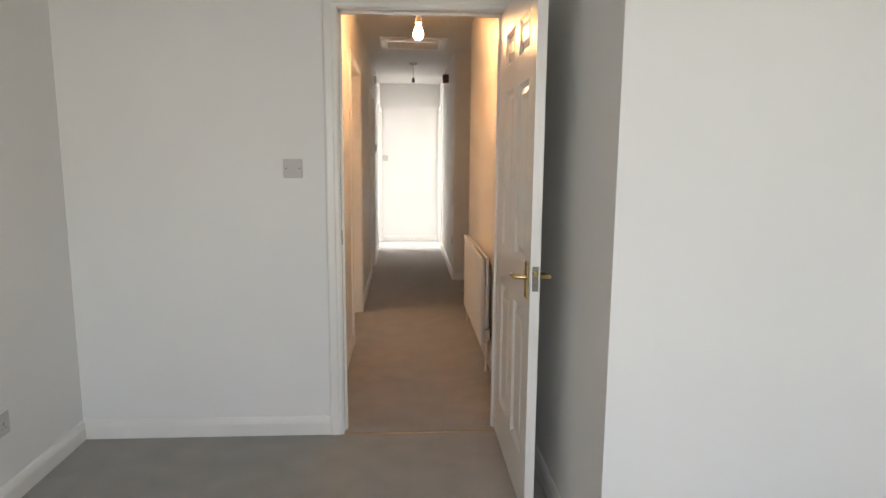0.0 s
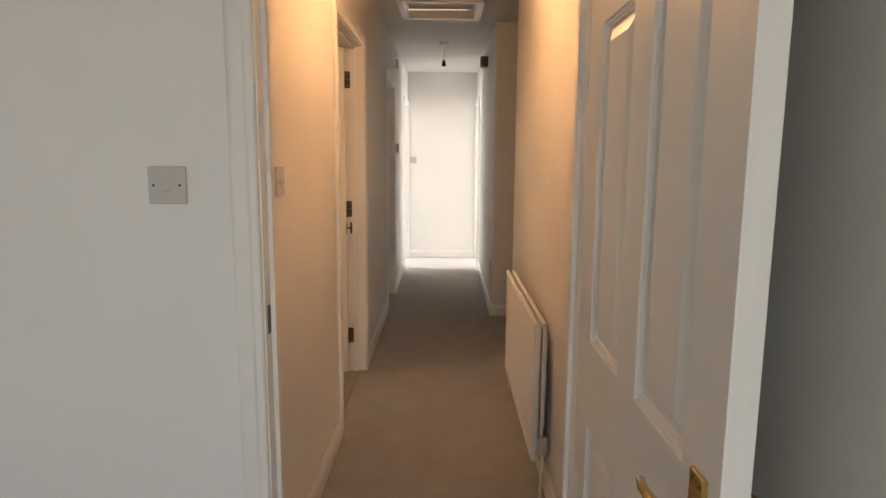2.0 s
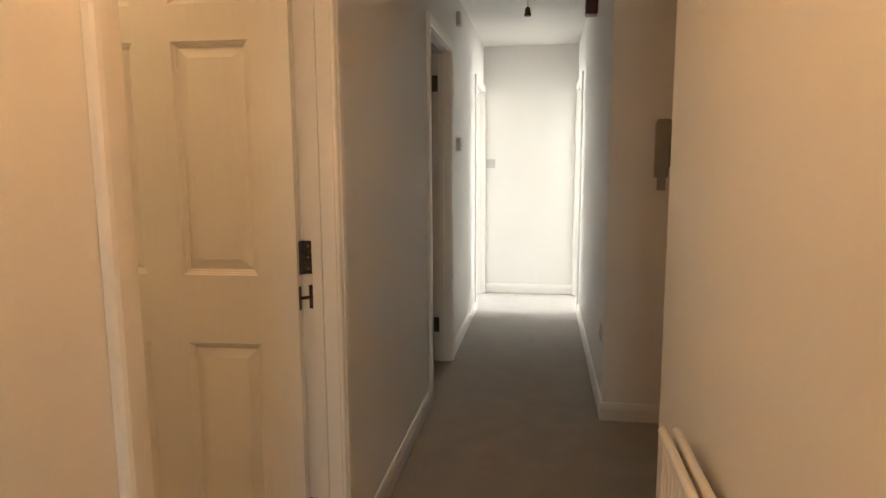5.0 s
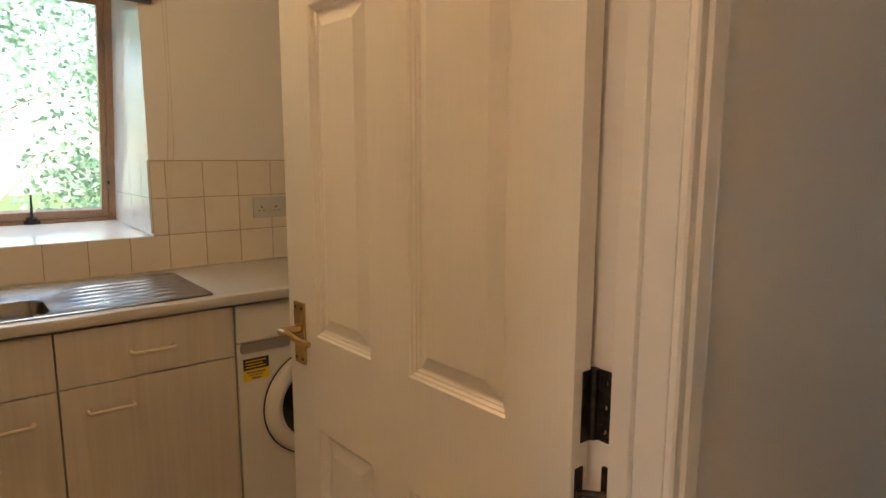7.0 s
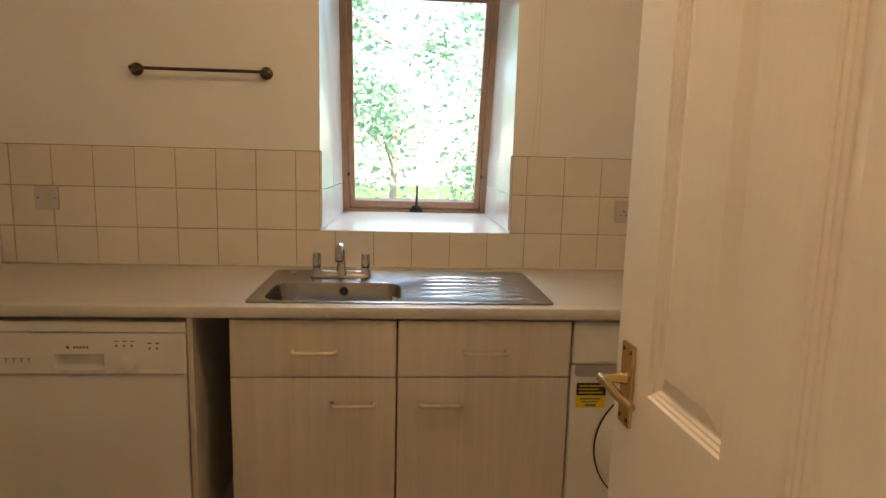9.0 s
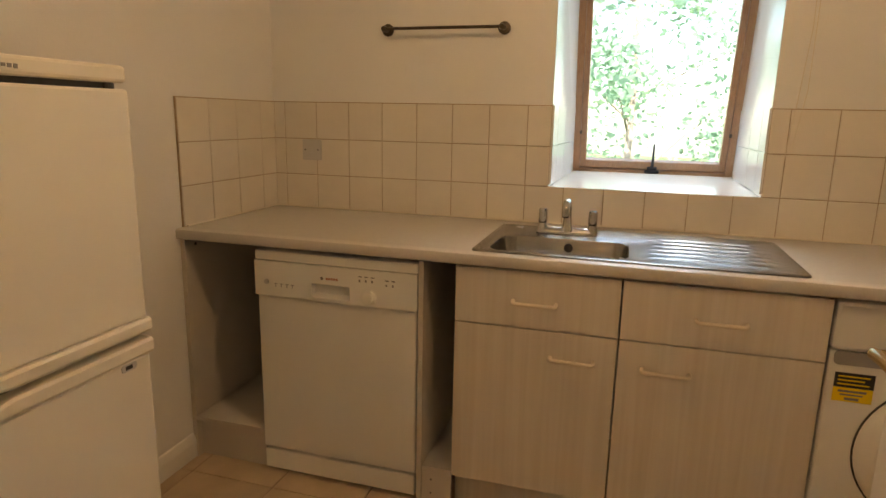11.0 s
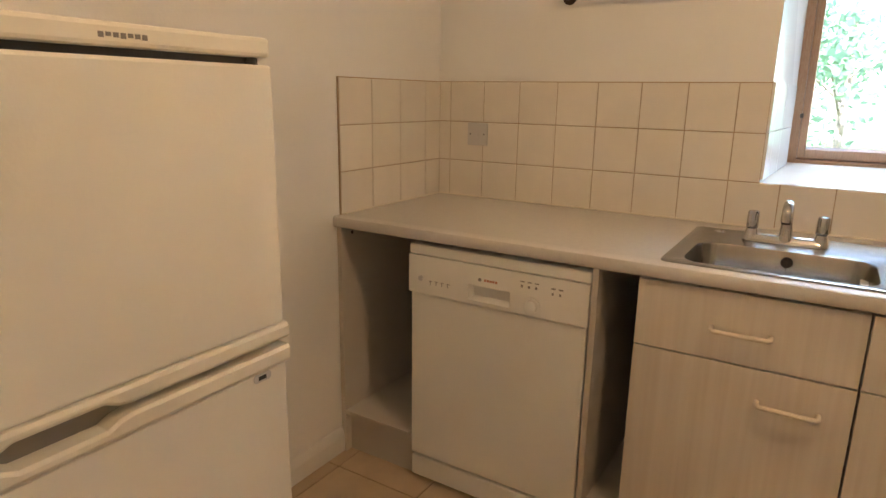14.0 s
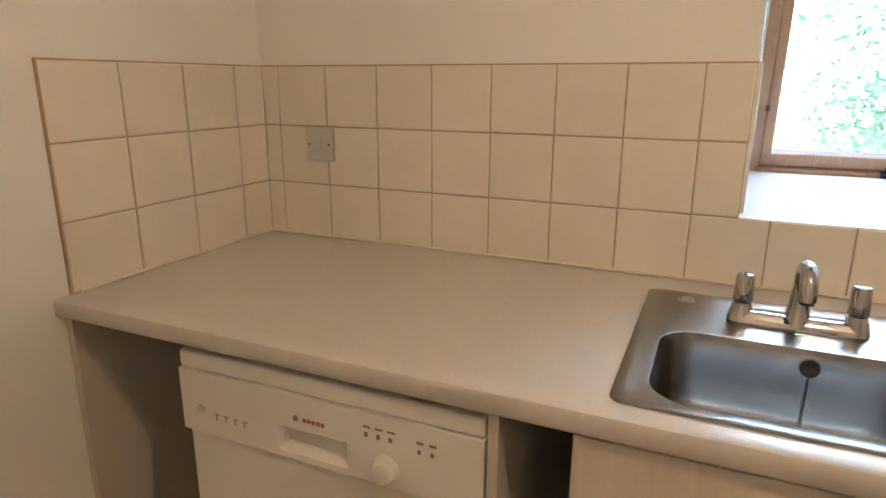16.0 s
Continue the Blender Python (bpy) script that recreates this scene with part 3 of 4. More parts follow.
# ---- wall plates, lamps and small fittings ----
def plate(name, label, category, put, w, h, rocker, screws=True, depth=0.009, socket=0):
    """Moulded wall plate on a wall; put(a, d, z) maps plate coordinates about its centre."""
    def tr(bm):
        for v in bm.verts:
            v.co = Vector(put(v.co.x, v.co.y, v.co.z))
        return bm
    o = Vector(put(0, 0, 0))
    t = thing(name, *o, label, category)
    part("faceplate", tr(B(-w / 2, w / 2, 0.0005, depth, -h / 2, h / 2, bevel=0.003)), WHITEP, t)
    for a in rocker:
        rb = bmesh.new()
        vs = [rb.verts.new(p) for p in ((a - 0.008, depth - 0.001, -0.013), (a + 0.008, depth - 0.001, -0.013), (a + 0.008, depth - 0.001, 0.013), (a - 0.008, depth - 0.001, 0.013), (a - 0.008, depth + 0.005, -0.011), (a + 0.008, depth + 0.005, -0.011), (a + 0.008, depth + 0.0012, 0.011), (a - 0.008, depth + 0.0012, 0.011))]
        for f in ((0, 1, 5, 4), (1, 2, 6, 5), (2, 3, 7, 6), (3, 0, 4, 7), (4, 5, 6, 7)):
            rb.faces.new([vs[i] for i in f])
        part("rocker", tr(rb), WHITEP, t)
    if screws:
        for a in (-0.0302, 0.0302):
            part("screw", tr(T([(a, depth - 0.001, 0), (a, depth + 0.0006, 0)], 0.0032, 10)), HINGE, t)
    for a in ([-0.036, 0.036][:socket] if socket == 2 else [0.0][:socket]):
        for du, dz, ww, hh in ((0, 0.004, 0.004, 0.009), (-0.011, -0.014, 0.007, 0.004), (0.011, -0.014, 0.007, 0.004)):
            part("pin_hole", tr(B(a + du - ww / 2, a + du + ww / 2, depth - 0.002, depth + 0.0004, dz - hh / 2, dz + hh / 2)), BLACKP, t)
    return t


plate("light_switch", "white plastic single light switch on the room wall", "light switch", lambda a, d, z: (-0.4945 + a, 2.65 - d, 1.293 + z), 0.087, 0.087, [0.0])
plate("light_switch", "white plastic light switch inside the hallway", "light switch", lambda a, d, z: (HALL_W + d, 3.09 + a, 1.285 + z), 0.087, 0.087, [0.0], depth=0.012)
plate("light_switch", "white light switch beside the third door", "light switch", lambda a, d, z: (HALL_W + d, 7.62 + a, 1.44 + z), 0.087, 0.087, [0.0], depth=0.03)
plate("light_switch", "white light switch on the bright end wall", "light switch", lambda a, d, z: (-0.29 + a, HALL_N - d, 1.31 + z), 0.087, 0.087, [0.0])
plate("wall_socket", "white plastic socket low on the room wall", "socket", lambda a, d, z: (ROOM_W + d, 2.04 + a, 0.33 + z), 0.147, 0.087, [-0.018, 0.018], socket=2)
plate("wall_socket", "white socket low on the hallway corner wall", "socket", lambda a, d, z: (NECK_E - d, 6.62 + a, 0.42 + z), 0.087, 0.087, [0.0], socket=1)
plate("wall_socket", "white blank box low on the entrance wall", "socket", lambda a, d, z: (1.03 + a, NECK_Y - d, 0.35 + z), 0.12, 0.087, [], depth=0.02)
plate("door_chime", "small cream box high on the hallway wall", "door chime", lambda a, d, z: (HALL_W + d, 7.62 + a, 2.27 + z), 0.06, 0.09, [], screws=False, depth=0.03)

# entry phone
ph = thing("entry_phone", 0.786, NECK_Y, 1.34, "plastic wall-mounted entry phone with handset, shade darkening its colour", "entry phone")
part("base_plate", B(0.753, 0.819, NECK_Y - 0.03, NECK_Y - 0.0005, 1.235, 1.50, bevel=0.008), PHONE, ph)
hs = bmesh.new()
loft(hs, [[(0.786 + (x - 0.786) * s, y, z0 + dz) for x, y in rrect(0.748, 0.824, NECK_Y - 0.075, NECK_Y - 0.028, 0.018)] for z0, s, dz in ((1.285, 0.82, 0), (1.295, 0.95, 0), (1.36, 0.98, 0), (1.46, 1.0, 0), (1.50, 0.9, 0.002), (1.508, 0.7, 0))], True, True)
part("handset", hs, PHONE, ph, "handset in the same shade-darkened colour", True)
part("call_button", B(0.766, 0.806, NECK_Y - 0.036, NECK_Y - 0.029, 1.175, 1.255, bevel=0.006), PHONE, ph)

# alarm sounder
al = thing("alarm_box", NECK_E, 7.45, 2.27, "dark red plastic alarm box on the hallway wall", "alarm")
part("housing", B(NECK_E - 0.075, NECK_E - 0.0005, 7.40, 7.50, 2.22, 2.32, bevel=0.010), RED, al)
part("grille", boxes(*[(NECK_E - 0.06, NECK_E - 0.015, 7.396, 7.4005, 2.24 + k * 0.012, 2.245 + k * 0.012) for k in range(6)]), BLACKP, al)


def pendant(x, y, zbot, lit):
    p = thing("pendant_lamp", x, y, H, "bare lit bulb on a white ceiling pendant" if lit else "white ceiling pendant with an empty lamp holder", "ceiling lamp")
    part("ceiling_rose", T([(x, y, H), (x, y, H - 0.012), (x, y, H - 0.026), (x, y, H - 0.032)], [0.047, 0.046, 0.036, 0.012], 24), CREAMP, p, "", True)
    part("flex", T([(x, y, H - 0.03), (x, y, zbot + 0.05)], 0.0035, 8), CREAMP, p)
    part("lamp_holder", T([(x, y, zbot + 0.055), (x, y, zbot + 0.045), (x, y, zbot + 0.02), (x, y, zbot + 0.016), (x, y, zbot)], [0.008, 0.016, 0.018, 0.021, 0.021], 16), CREAMP if lit else BRONZE, p, "", True)
    if lit:
        prof = [(0.0, 0.012), (-0.02, 0.014), (-0.04, 0.024), (-0.06, 0.030), (-0.08, 0.029), (-0.095, 0.018), (-0.101, 0.004)]
        part("bulb", T([(x, y, zbot + dz) for dz, r in prof], [r for dz, r in prof], 20), BULB, p, "glowing warm bulb", True)


pendant(0.102, 3.69, 2.155, True)
pendant(0.118, 7.37, 2.215, False)

# loft hatch
lh = thing("loft_hatch", 0.1, 6.02, H, "white framed loft hatch set in the hallway ceiling", "loft hatch", "", "structure")
part("frame", boxes((HX0 - 0.045, HX0 + 0.008, HY0 - 0.045, HY1 + 0.045, H - 0.02, H - 0.0005), (HX1 - 0.008, HX1 + 0.045, HY0 - 0.045, HY1 + 0.045, H - 0.02, H - 0.0005), (HX0 + 0.008, HX1 - 0.008, HY0 - 0.045, HY0 + 0.008, H - 0.02, H - 0.0005), (HX0 + 0.008, HX1 - 0.008, HY1 - 0.008, HY1 + 0.045, H - 0.02, H - 0.0005), bevel=0.004), GLOSS, lh)
part("shaft", boxes((HX0 + 0.0005, HX0 + 0.012, HY0 + 0.001, HY1 - 0.001, H - 0.018, H + 0.098), (HX1 - 0.012, HX1 - 0.0005, HY0 + 0.001, HY1 - 0.001, H - 0.018, H + 0.098), (HX0 + 0.012, HX1 - 0.012, HY0 + 0.001, HY0 + 0.012, H - 0.018, H + 0.098), (HX0 + 0.012, HX1 - 0.012, HY1 - 0.012, HY1 - 0.001, H - 0.018, H + 0.098)), GLOSS, lh)
part("lid", B(HX0 + 0.014, HX1 - 0.014, HY0 + 0.014, HY1 - 0.014, H + 0.05, H + 0.066, bevel=0.003), CEIL, lh)


# ---- radiators ----
def radiator(label, wall, out, y0, y1, z0, z1, depth, second, valve_at):
    """Steel panel radiator on a wall at x = wall, facing out (+1 or -1) along x."""
    r = thing("radiator", wall, (y0 + y1) / 2, z0, label, "radiator")
    def panel(front, nm):
        bm = bmesh.new()
        n = int((y1 - y0 - 0.06) / 0.033)
        pts = [(y0 + 0.004, 0.0)]
        for k in range(n):
            c = y0 + 0.03 + (k + 0.5) * (y1 - y0 - 0.06) / n
            pts += [(c - 0.013, 0.0), (c - 0.009, -0.004), (c + 0.009, -0.004), (c + 0.013, 0.0)]
        pts.append((y1 - 0.004, 0.0))
        x = wall + out * front
        for za, zb, flat in ((z0 + 0.012, z0 + 0.05, True), (z0 + 0.05, z1 - 0.05, False), (z1 - 0.05, z1 - 0.012, True)):
            for (ya, da), (yb, db) in zip(pts, pts[1:]):
                if flat:
                    lo = (0, 0) if za < z0 + 0.03 else (da, db)
                    hi = (da, db) if za < z0 + 0.03 else (0, 0)
                else:
                    lo = hi = (da, db)
                quad(bm, (x + out * lo[0], ya, za), (x + out * lo[1], yb, za), (x + out * hi[1], yb, zb), (x + out * hi[0], ya, zb))
        box(bm, min(x - out * 0.006, x - out * 0.014), max(x - out * 0.006, x - out * 0.014), y0 + 0.004, y1 - 0.004, z0 + 0.012, z1 - 0.012)
        box(bm, min(x, x - out * 0.014), max(x, x - out * 0.014), y0, y0 + 0.005, z0 + 0.006, z1 - 0.006)
        box(bm, min(x, x - out * 0.014), max(x, x - out * 0.014), y1 - 0.005, y1, z0 + 0.006, z1 - 0.006)
        bmesh.ops.remove_doubles(bm, verts=bm.verts, dist=0.0002)
        part(nm, bm, GLOSS, r)
        for zz in (z0 + 0.008, z1 - 0.008):
            part("rolled_edge", T([(x - out * 0.006, y0 - 0.002, zz), (x - out * 0.006, y1 + 0.002, zz)], 0.0105, 12), GLOSS, r, "", True)
            for yy, s in ((y0 - 0.002, -1), (y1 + 0.002, 1)):
                part("end_cap", T([(x - out * 0.006, yy, zz), (x - out * 0.006, yy + s * 0.0008, zz)], 0.006, 10), CREAMP, r)
    panel(depth, "front_panel")
    if second:
        panel(second, "rear_panel")
        fin = bmesh.new()
        k = y0 + 0.03
        while k < y1 - 0.03:
            xa, xb = wall + out * (second + 0.004), wall + out * (depth - 0.016)
            box(fin, min(xa, xb), max(xa, xb), k, k + 0.0015, z0 + 0.03, z1 - 0.03)
            k += 0.03
        part("convector", fin, GLOSS, r)
    for yb in (y0 + 0.16, y1 - 0.16):
        xa, xb = wall + out * 0.0005, wall + out * ((second or depth) - 0.0135)
        part("bracket", B(min(xa, xb), max(xa, xb), yb - 0.015, yb + 0.015, z0 + 0.08, z1 - 0.08), GLOSS, r)
    for yv, s in valve_at:
        xm = wall + out * ((second or depth) - 0.004)
        v = part("valve", T([(xm, yv, z0 + 0.03), (xm, yv + s * 0.03, z0 + 0.03), (xm, yv + s * 0.045, z0 + 0.03)], [0.009, 0.012, 0.012], 12), CHROME, r, "chrome radiator valve", True)
        xv, yv2 = xm, yv + s * 0.045
        part("valve_head", T([(xv, yv2, z0 + 0.045), (xv, yv2, z0 + 0.055), (xv, yv2, z0 + 0.075), (xv, yv2, z0 + 0.115), (xv, yv2, z0 + 0.12)], [0.012, 0.019, 0.021, 0.019, 0.012], 16), WHITEP, v, "white plastic valve cap", True)
        part("pipe", T([(xv, yv2, z0 + 0.045), (xv, yv2, z0), (xv + out * 0.004, yv2, 0.05), (xv + out * 0.004, yv2, 0.0)], 0.0075, 10), COPPER, v, "painted supply pipe", True)
    return r


radiator("white panel radiator on the hallway wall", HALL_E, -1, 3.555, 4.69, 0.155, 0.722, 0.075, 0.045, [(3.555, -1), (4.69, 1)])
radiator("white panel radiator between the kitchen door and fridge", K_E, -1, 3.10, 3.925, 0.34, 0.935, 0.168, 0.085, [])

# ---- kitchen ----
WTOP, WFRONT, CF = 0.885, -2.049, -2.062   # worktop height, its front, the cabinet fronts
# worktop with a rounded front edge and an opening for the sink bowl
BX0, BX1, BY0, BY1 = -2.39, -2.12, 4.165, 4.59
def worktop_piece(bm, y0, y1, xa, xb, front):
    if front:
        prof = [(xa, WTOP - 0.037), (xb - 0.006, WTOP - 0.037), (xb - 0.002, WTOP - 0.035), (xb, WTOP - 0.031), (xb, WTOP - 0.008), (xb - 0.0025, WTOP - 0.0025), (xb - 0.008, WTOP), (xa, WTOP)]
    else:
        prof = [(xa, WTOP - 0.037), (xb, WTOP - 0.037), (xb, WTOP), (xa, WTOP)]
    loft(bm, [[(x, y, z) for x, z in prof] for y in (y0, y1)], True, True)
bm = bmesh.new()
worktop_piece(bm, K_S + 0.001, K_N - 0.001, BX1 + 0.02, WFRONT, True)
worktop_piece(bm, K_S + 0.001, K_N - 0.001, K_W + 0.001, BX0 - 0.02, False)
worktop_piece(bm, K_S + 0.001, BY0 - 0.02, BX0 - 0.02, BX1 + 0.02, False)
worktop_piece(bm, BY1 + 0.02, K_N - 0.001, BX0 - 0.02, BX1 + 0.02, False)
solo("worktop", bm, WORKTOP, "pale speckled laminate worktop with a rounded front edge", "worktop", "", True)
solo("sealant_bead", boxes((K_W + 0.009, K_W + 0.016, K_S + 0.01, K_N - 0.002, WTOP + 0.0005, WTOP + 0.006), (K_W + 0.016, -2.10, K_S + 0.009, K_S + 0.016, WTOP + 0.0005, WTOP + 0.006), bevel=0.002), CREAMP, "yellowed sealant bead along the worktop", "sealant")


def bar_handle(parent, yc, zc, w=0.128):
    h = bmesh.new()
    x = CF + 0.002
    pts = [(x, yc - w / 2, zc), (x + 0.018, yc - w / 2, zc - 0.002), (x + 0.024, yc - w / 2 + 0.006, zc - 0.003), (x + 0.024, yc + w / 2 - 0.006, zc - 0.003), (x + 0.018, yc + w / 2, zc - 0.002), (x, yc + w / 2, zc)]
    tube(h, pts, 0.0062, 10)
    part("handle", h, HANDLE, parent, "cream plastic bow handle", True)


def base_unit(y0, y1, hinge_left):
    t = thing("base_cabinet", (K_W + CF) / 2, (y0 + y1) / 2, 0, "pale limed wood-effect base cabinet with a drawer", "cabinet", "sink base cabinets")
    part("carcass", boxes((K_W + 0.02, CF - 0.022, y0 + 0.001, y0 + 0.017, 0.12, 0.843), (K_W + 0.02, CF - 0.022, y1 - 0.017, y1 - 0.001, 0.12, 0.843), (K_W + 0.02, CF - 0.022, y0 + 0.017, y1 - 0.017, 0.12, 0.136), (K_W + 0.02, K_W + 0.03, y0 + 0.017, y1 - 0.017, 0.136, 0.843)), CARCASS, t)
    part("plinth", B(CF - 0.075, CF - 0.058, y0 + 0.001, y1 - 0.001, 0.0, 0.12), CAB, t)
    dr = part("drawer_front", B(CF - 0.018, CF, y0 + 0.0014, y1 - 0.0014, 0.6655, 0.841, bevel=0.0018), CAB, t)
    bar_handle(dr, (y0 + y1) / 2, 0.748)
    dd = part("door", B(CF - 0.018, CF, y0 + 0.0014, y1 - 0.0014, 0.125, 0.6615, bevel=0.0018), CAB, t)
    bar_handle(dd, y1 - 0.13 if hinge_left else y0 + 0.135, 0.583)
    return t


base_unit(4.082, 4.579, True)
base_unit(4.581, 5.116, False)
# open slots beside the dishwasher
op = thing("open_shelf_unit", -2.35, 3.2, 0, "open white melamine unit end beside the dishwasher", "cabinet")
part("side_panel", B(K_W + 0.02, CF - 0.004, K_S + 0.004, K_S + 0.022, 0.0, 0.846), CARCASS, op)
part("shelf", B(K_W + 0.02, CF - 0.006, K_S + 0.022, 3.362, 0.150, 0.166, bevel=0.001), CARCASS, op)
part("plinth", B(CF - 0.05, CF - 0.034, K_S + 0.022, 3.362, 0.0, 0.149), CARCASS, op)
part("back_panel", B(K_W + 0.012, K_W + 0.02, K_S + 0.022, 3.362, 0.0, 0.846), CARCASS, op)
part("screw_cap", T([(CF - 0.06, K_S + 0.022, 0.82), (CF - 0.06, K_S + 0.0235, 0.82)], 0.006, 10), DARK, op)
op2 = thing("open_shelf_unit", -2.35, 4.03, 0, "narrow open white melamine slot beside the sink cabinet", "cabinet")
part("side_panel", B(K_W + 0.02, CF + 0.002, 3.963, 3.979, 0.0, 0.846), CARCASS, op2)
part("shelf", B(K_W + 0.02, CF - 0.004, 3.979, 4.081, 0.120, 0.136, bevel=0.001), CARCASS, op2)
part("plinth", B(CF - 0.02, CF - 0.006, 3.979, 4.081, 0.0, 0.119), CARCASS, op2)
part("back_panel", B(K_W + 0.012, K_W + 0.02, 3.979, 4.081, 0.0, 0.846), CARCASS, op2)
for zz in (0.04, 0.09):
    part("screw", T([(CF - 0.006, 4.012, zz), (CF - 0.0045, 4.012, zz)], 0.003, 8), DARK, op2)


def mark(parent, name, material, x, rows):
    """Small raised print on a face at x: rows of (y0, y1, z0, z1)."""
    return tagged(part(name, boxes(*[(x, x + 0.0008, a, b, c, d) for a, b, c, d in rows]), material, parent), "", "", "", "stuff")


# dishwasher
dw = thing("dishwasher", -2.35, 3.67, 0, "white freestanding dishwasher under the worktop", "dishwasher")
DY0, DY1, DF = 3.370, 3.959, -2.058
part("body", B(K_W + 0.06, DF - 0.03, DY0 + 0.004, DY1 - 0.004, 0.012, 0.80, bevel=0.003), APPL, dw)
part("top_lid", B(K_W + 0.05, DF - 0.004, DY0, DY1, 0.801, 0.834, bevel=0.005), APPL, dw)
part("door", B(DF - 0.03, DF - 0.008, DY0 + 0.004, DY1 - 0.004, 0.10, 0.676, bevel=0.006), APPL, dw)
# control panel with a scooped grip
GY0, GY1, GZ0, GZ1 = 3.585, 3.725, 0.689, 0.737
bm = bmesh.new()
yy, zz = [DY0, GY0, GY1, DY1], [0.678, GZ0, GZ1, 0.799]
for i in range(3):
    for j in range(3):
        if (i, j) != (1, 1):
            quad(bm, (DF, yy[i], zz[j]), (DF, yy[i + 1], zz[j]), (DF, yy[i + 1], zz[j + 1]), (DF, yy[i], zz[j + 1]))
quad(bm, (DF, GY0, GZ1), (DF, GY1, GZ1), (DF - 0.028, GY1 - 0.004, GZ1 - 0.004), (DF - 0.028, GY0 + 0.004, GZ1 - 0.004))
quad(bm, (DF - 0.028, GY0 + 0.004, GZ1 - 0.004), (DF - 0.028, GY1 - 0.004, GZ1 - 0.004), (DF - 0.018, GY1 - 0.012, GZ0 + 0.012), (DF - 0.018, GY0 + 0.012, GZ0 + 0.012))
quad(bm, (DF - 0.018, GY0 + 0.012, GZ0 + 0.012), (DF - 0.018, GY1 - 0.012, GZ0 + 0.012), (DF, GY1, GZ0), (DF, GY0, GZ0))
quad(bm, (DF, GY0, GZ0), (DF, GY0, GZ1), (DF - 0.028, GY0 + 0.004, GZ1 - 0.004), (DF - 0.018, GY0 + 0.012, GZ0 + 0.012))
quad(bm, (DF, GY1, GZ0), (DF, GY1, GZ1), (DF - 0.028, GY1 - 0.004, GZ1 - 0.004), (DF - 0.018, GY1 - 0.012, GZ0 + 0.012))
for a, b in (((DY0, 0.678), (DY1, 0.678)), ((DY1, 0.678), (DY1, 0.799)), ((DY1, 0.799), (DY0, 0.799)), ((DY0, 0.799), (DY0, 0.678))):
    quad(bm, (DF, *a), (DF, *b), (DF - 0.03, *b), (DF - 0.03, *a))
bmesh.ops.remove_doubles(bm, verts=bm.verts, dist=0.0002)
cp = part("control_panel", bm, APPL, dw)
part("kickboard", B(DF - 0.035, DF - 0.010, DY0 + 0.006, DY1 - 0.006, 0.016, 0.090, bevel=0.004), APPL, dw)
part("dial", T([(DF, 3.796, 0.710), (DF + 0.004, 3.796, 0.710), (DF + 0.005, 3.796, 0.710), (DF + 0.020, 3.796, 0.710), (DF + 0.022, 3.796, 0.710)], [0.024, 0.023, 0.019, 0.0175, 0.015], 24), APPL, cp, "white rotary dial", True)
part("button", T([(DF, 3.416, 0.727), (DF + 0.004, 3.416, 0.727)], 0.0085, 14), WHITEP, cp, "", True)
mark(cp, "print", BROWNTXT, DF, [(3.446 + k * 0.021, 3.458 + k * 0.021, 0.722, 0.7235) for k in range(4)] + [(3.450 + k * 0.021, 3.452 + k * 0.021, 0.711, 0.7225) for k in range(4)])
mark(cp, "logo", ORANGETXT, DF, [(3.640 + k * 0.009, 3.6465 + k * 0.009, 0.7535, 0.7605) for k in range(5)])
part("logo_ring", T([(DF, 3.625, 0.757), (DF + 0.0008, 3.625, 0.757)], 0.0055, 14), BROWNTXT, cp)
mark(cp, "print", BROWNTXT, DF, [(3.758 + k * 0.022, 3.764 + k * 0.022, 0.758, 0.766) for k in range(3)] + [(3.756 + k * 0.022, 3.769 + k * 0.022, 0.774, 0.777) for k in range(3)] + [(3.852 + k * 0.022, 3.857 + k * 0.022, 0.751, 0.758) for k in range(2)] + [(3.85 + k * 0.022, 3.862 + k * 0.022, 0.768, 0.772) for k in range(2)])

# washing machine
wm = thing("washing_machine", -2.35, 5.41, 0, "white front-loading washing machine behind the door", "washing machine")
WY0, WY1, WF = 5.124, 5.718, -2.075
part("body", B(K_W + 0.05, WF, WY0, WY1, 0.015, 0.70, bevel=0.008), APPL, wm)
part("fascia", B(K_W + 0.05, WF + 0.006, WY0, WY1, 0.7005, 0.838, bevel=0.012), APPL, wm)
# flat grey plate; its colour gives the shade of the grip's hollow
part("drawer_grip_shade", loft(bmesh.new(), [[(x, y, z) for y, z in rrect(WY0 + 0.012, WY0 + 0.20, 0.662, 0.70, 0.012)] for x in (WF + 0.0005, WF + 0.004)], True, True), mat("grey_shadow_grip", (0.30, 0.28, 0.25), 0.4), wm, "thin grey plate painted as the shade in the drawer grip")
part("program_dial", T([(WF + 0.006, 5.47, 0.775), (WF + 0.02, 5.47, 0.775), (WF + 0.026, 5.47, 0.775)], [0.032, 0.028, 0.024], 24), CHROME, wm, "silver programme dial", True)
C = (5.423, 0.425)
def disc_ring(bm, x0, r0, x1, r1, n=48):
    a = [bm.verts.new((x0, C[0] + r0 * math.cos(2 * math.pi * k / n), C[1] + r0 * math.sin(2 * math.pi * k / n))) for k in range(n)]
    b = [bm.verts.new((x1, C[0] + r1 * math.cos(2 * math.pi * k / n), C[1] + r1 * math.sin(2 * math.pi * k / n))) for k in range(n)]
    for k in range(n):
        bm.faces.new((a[k], a[(k + 1) % n], b[(k + 1) % n], b[k]))
bm = bmesh.new()
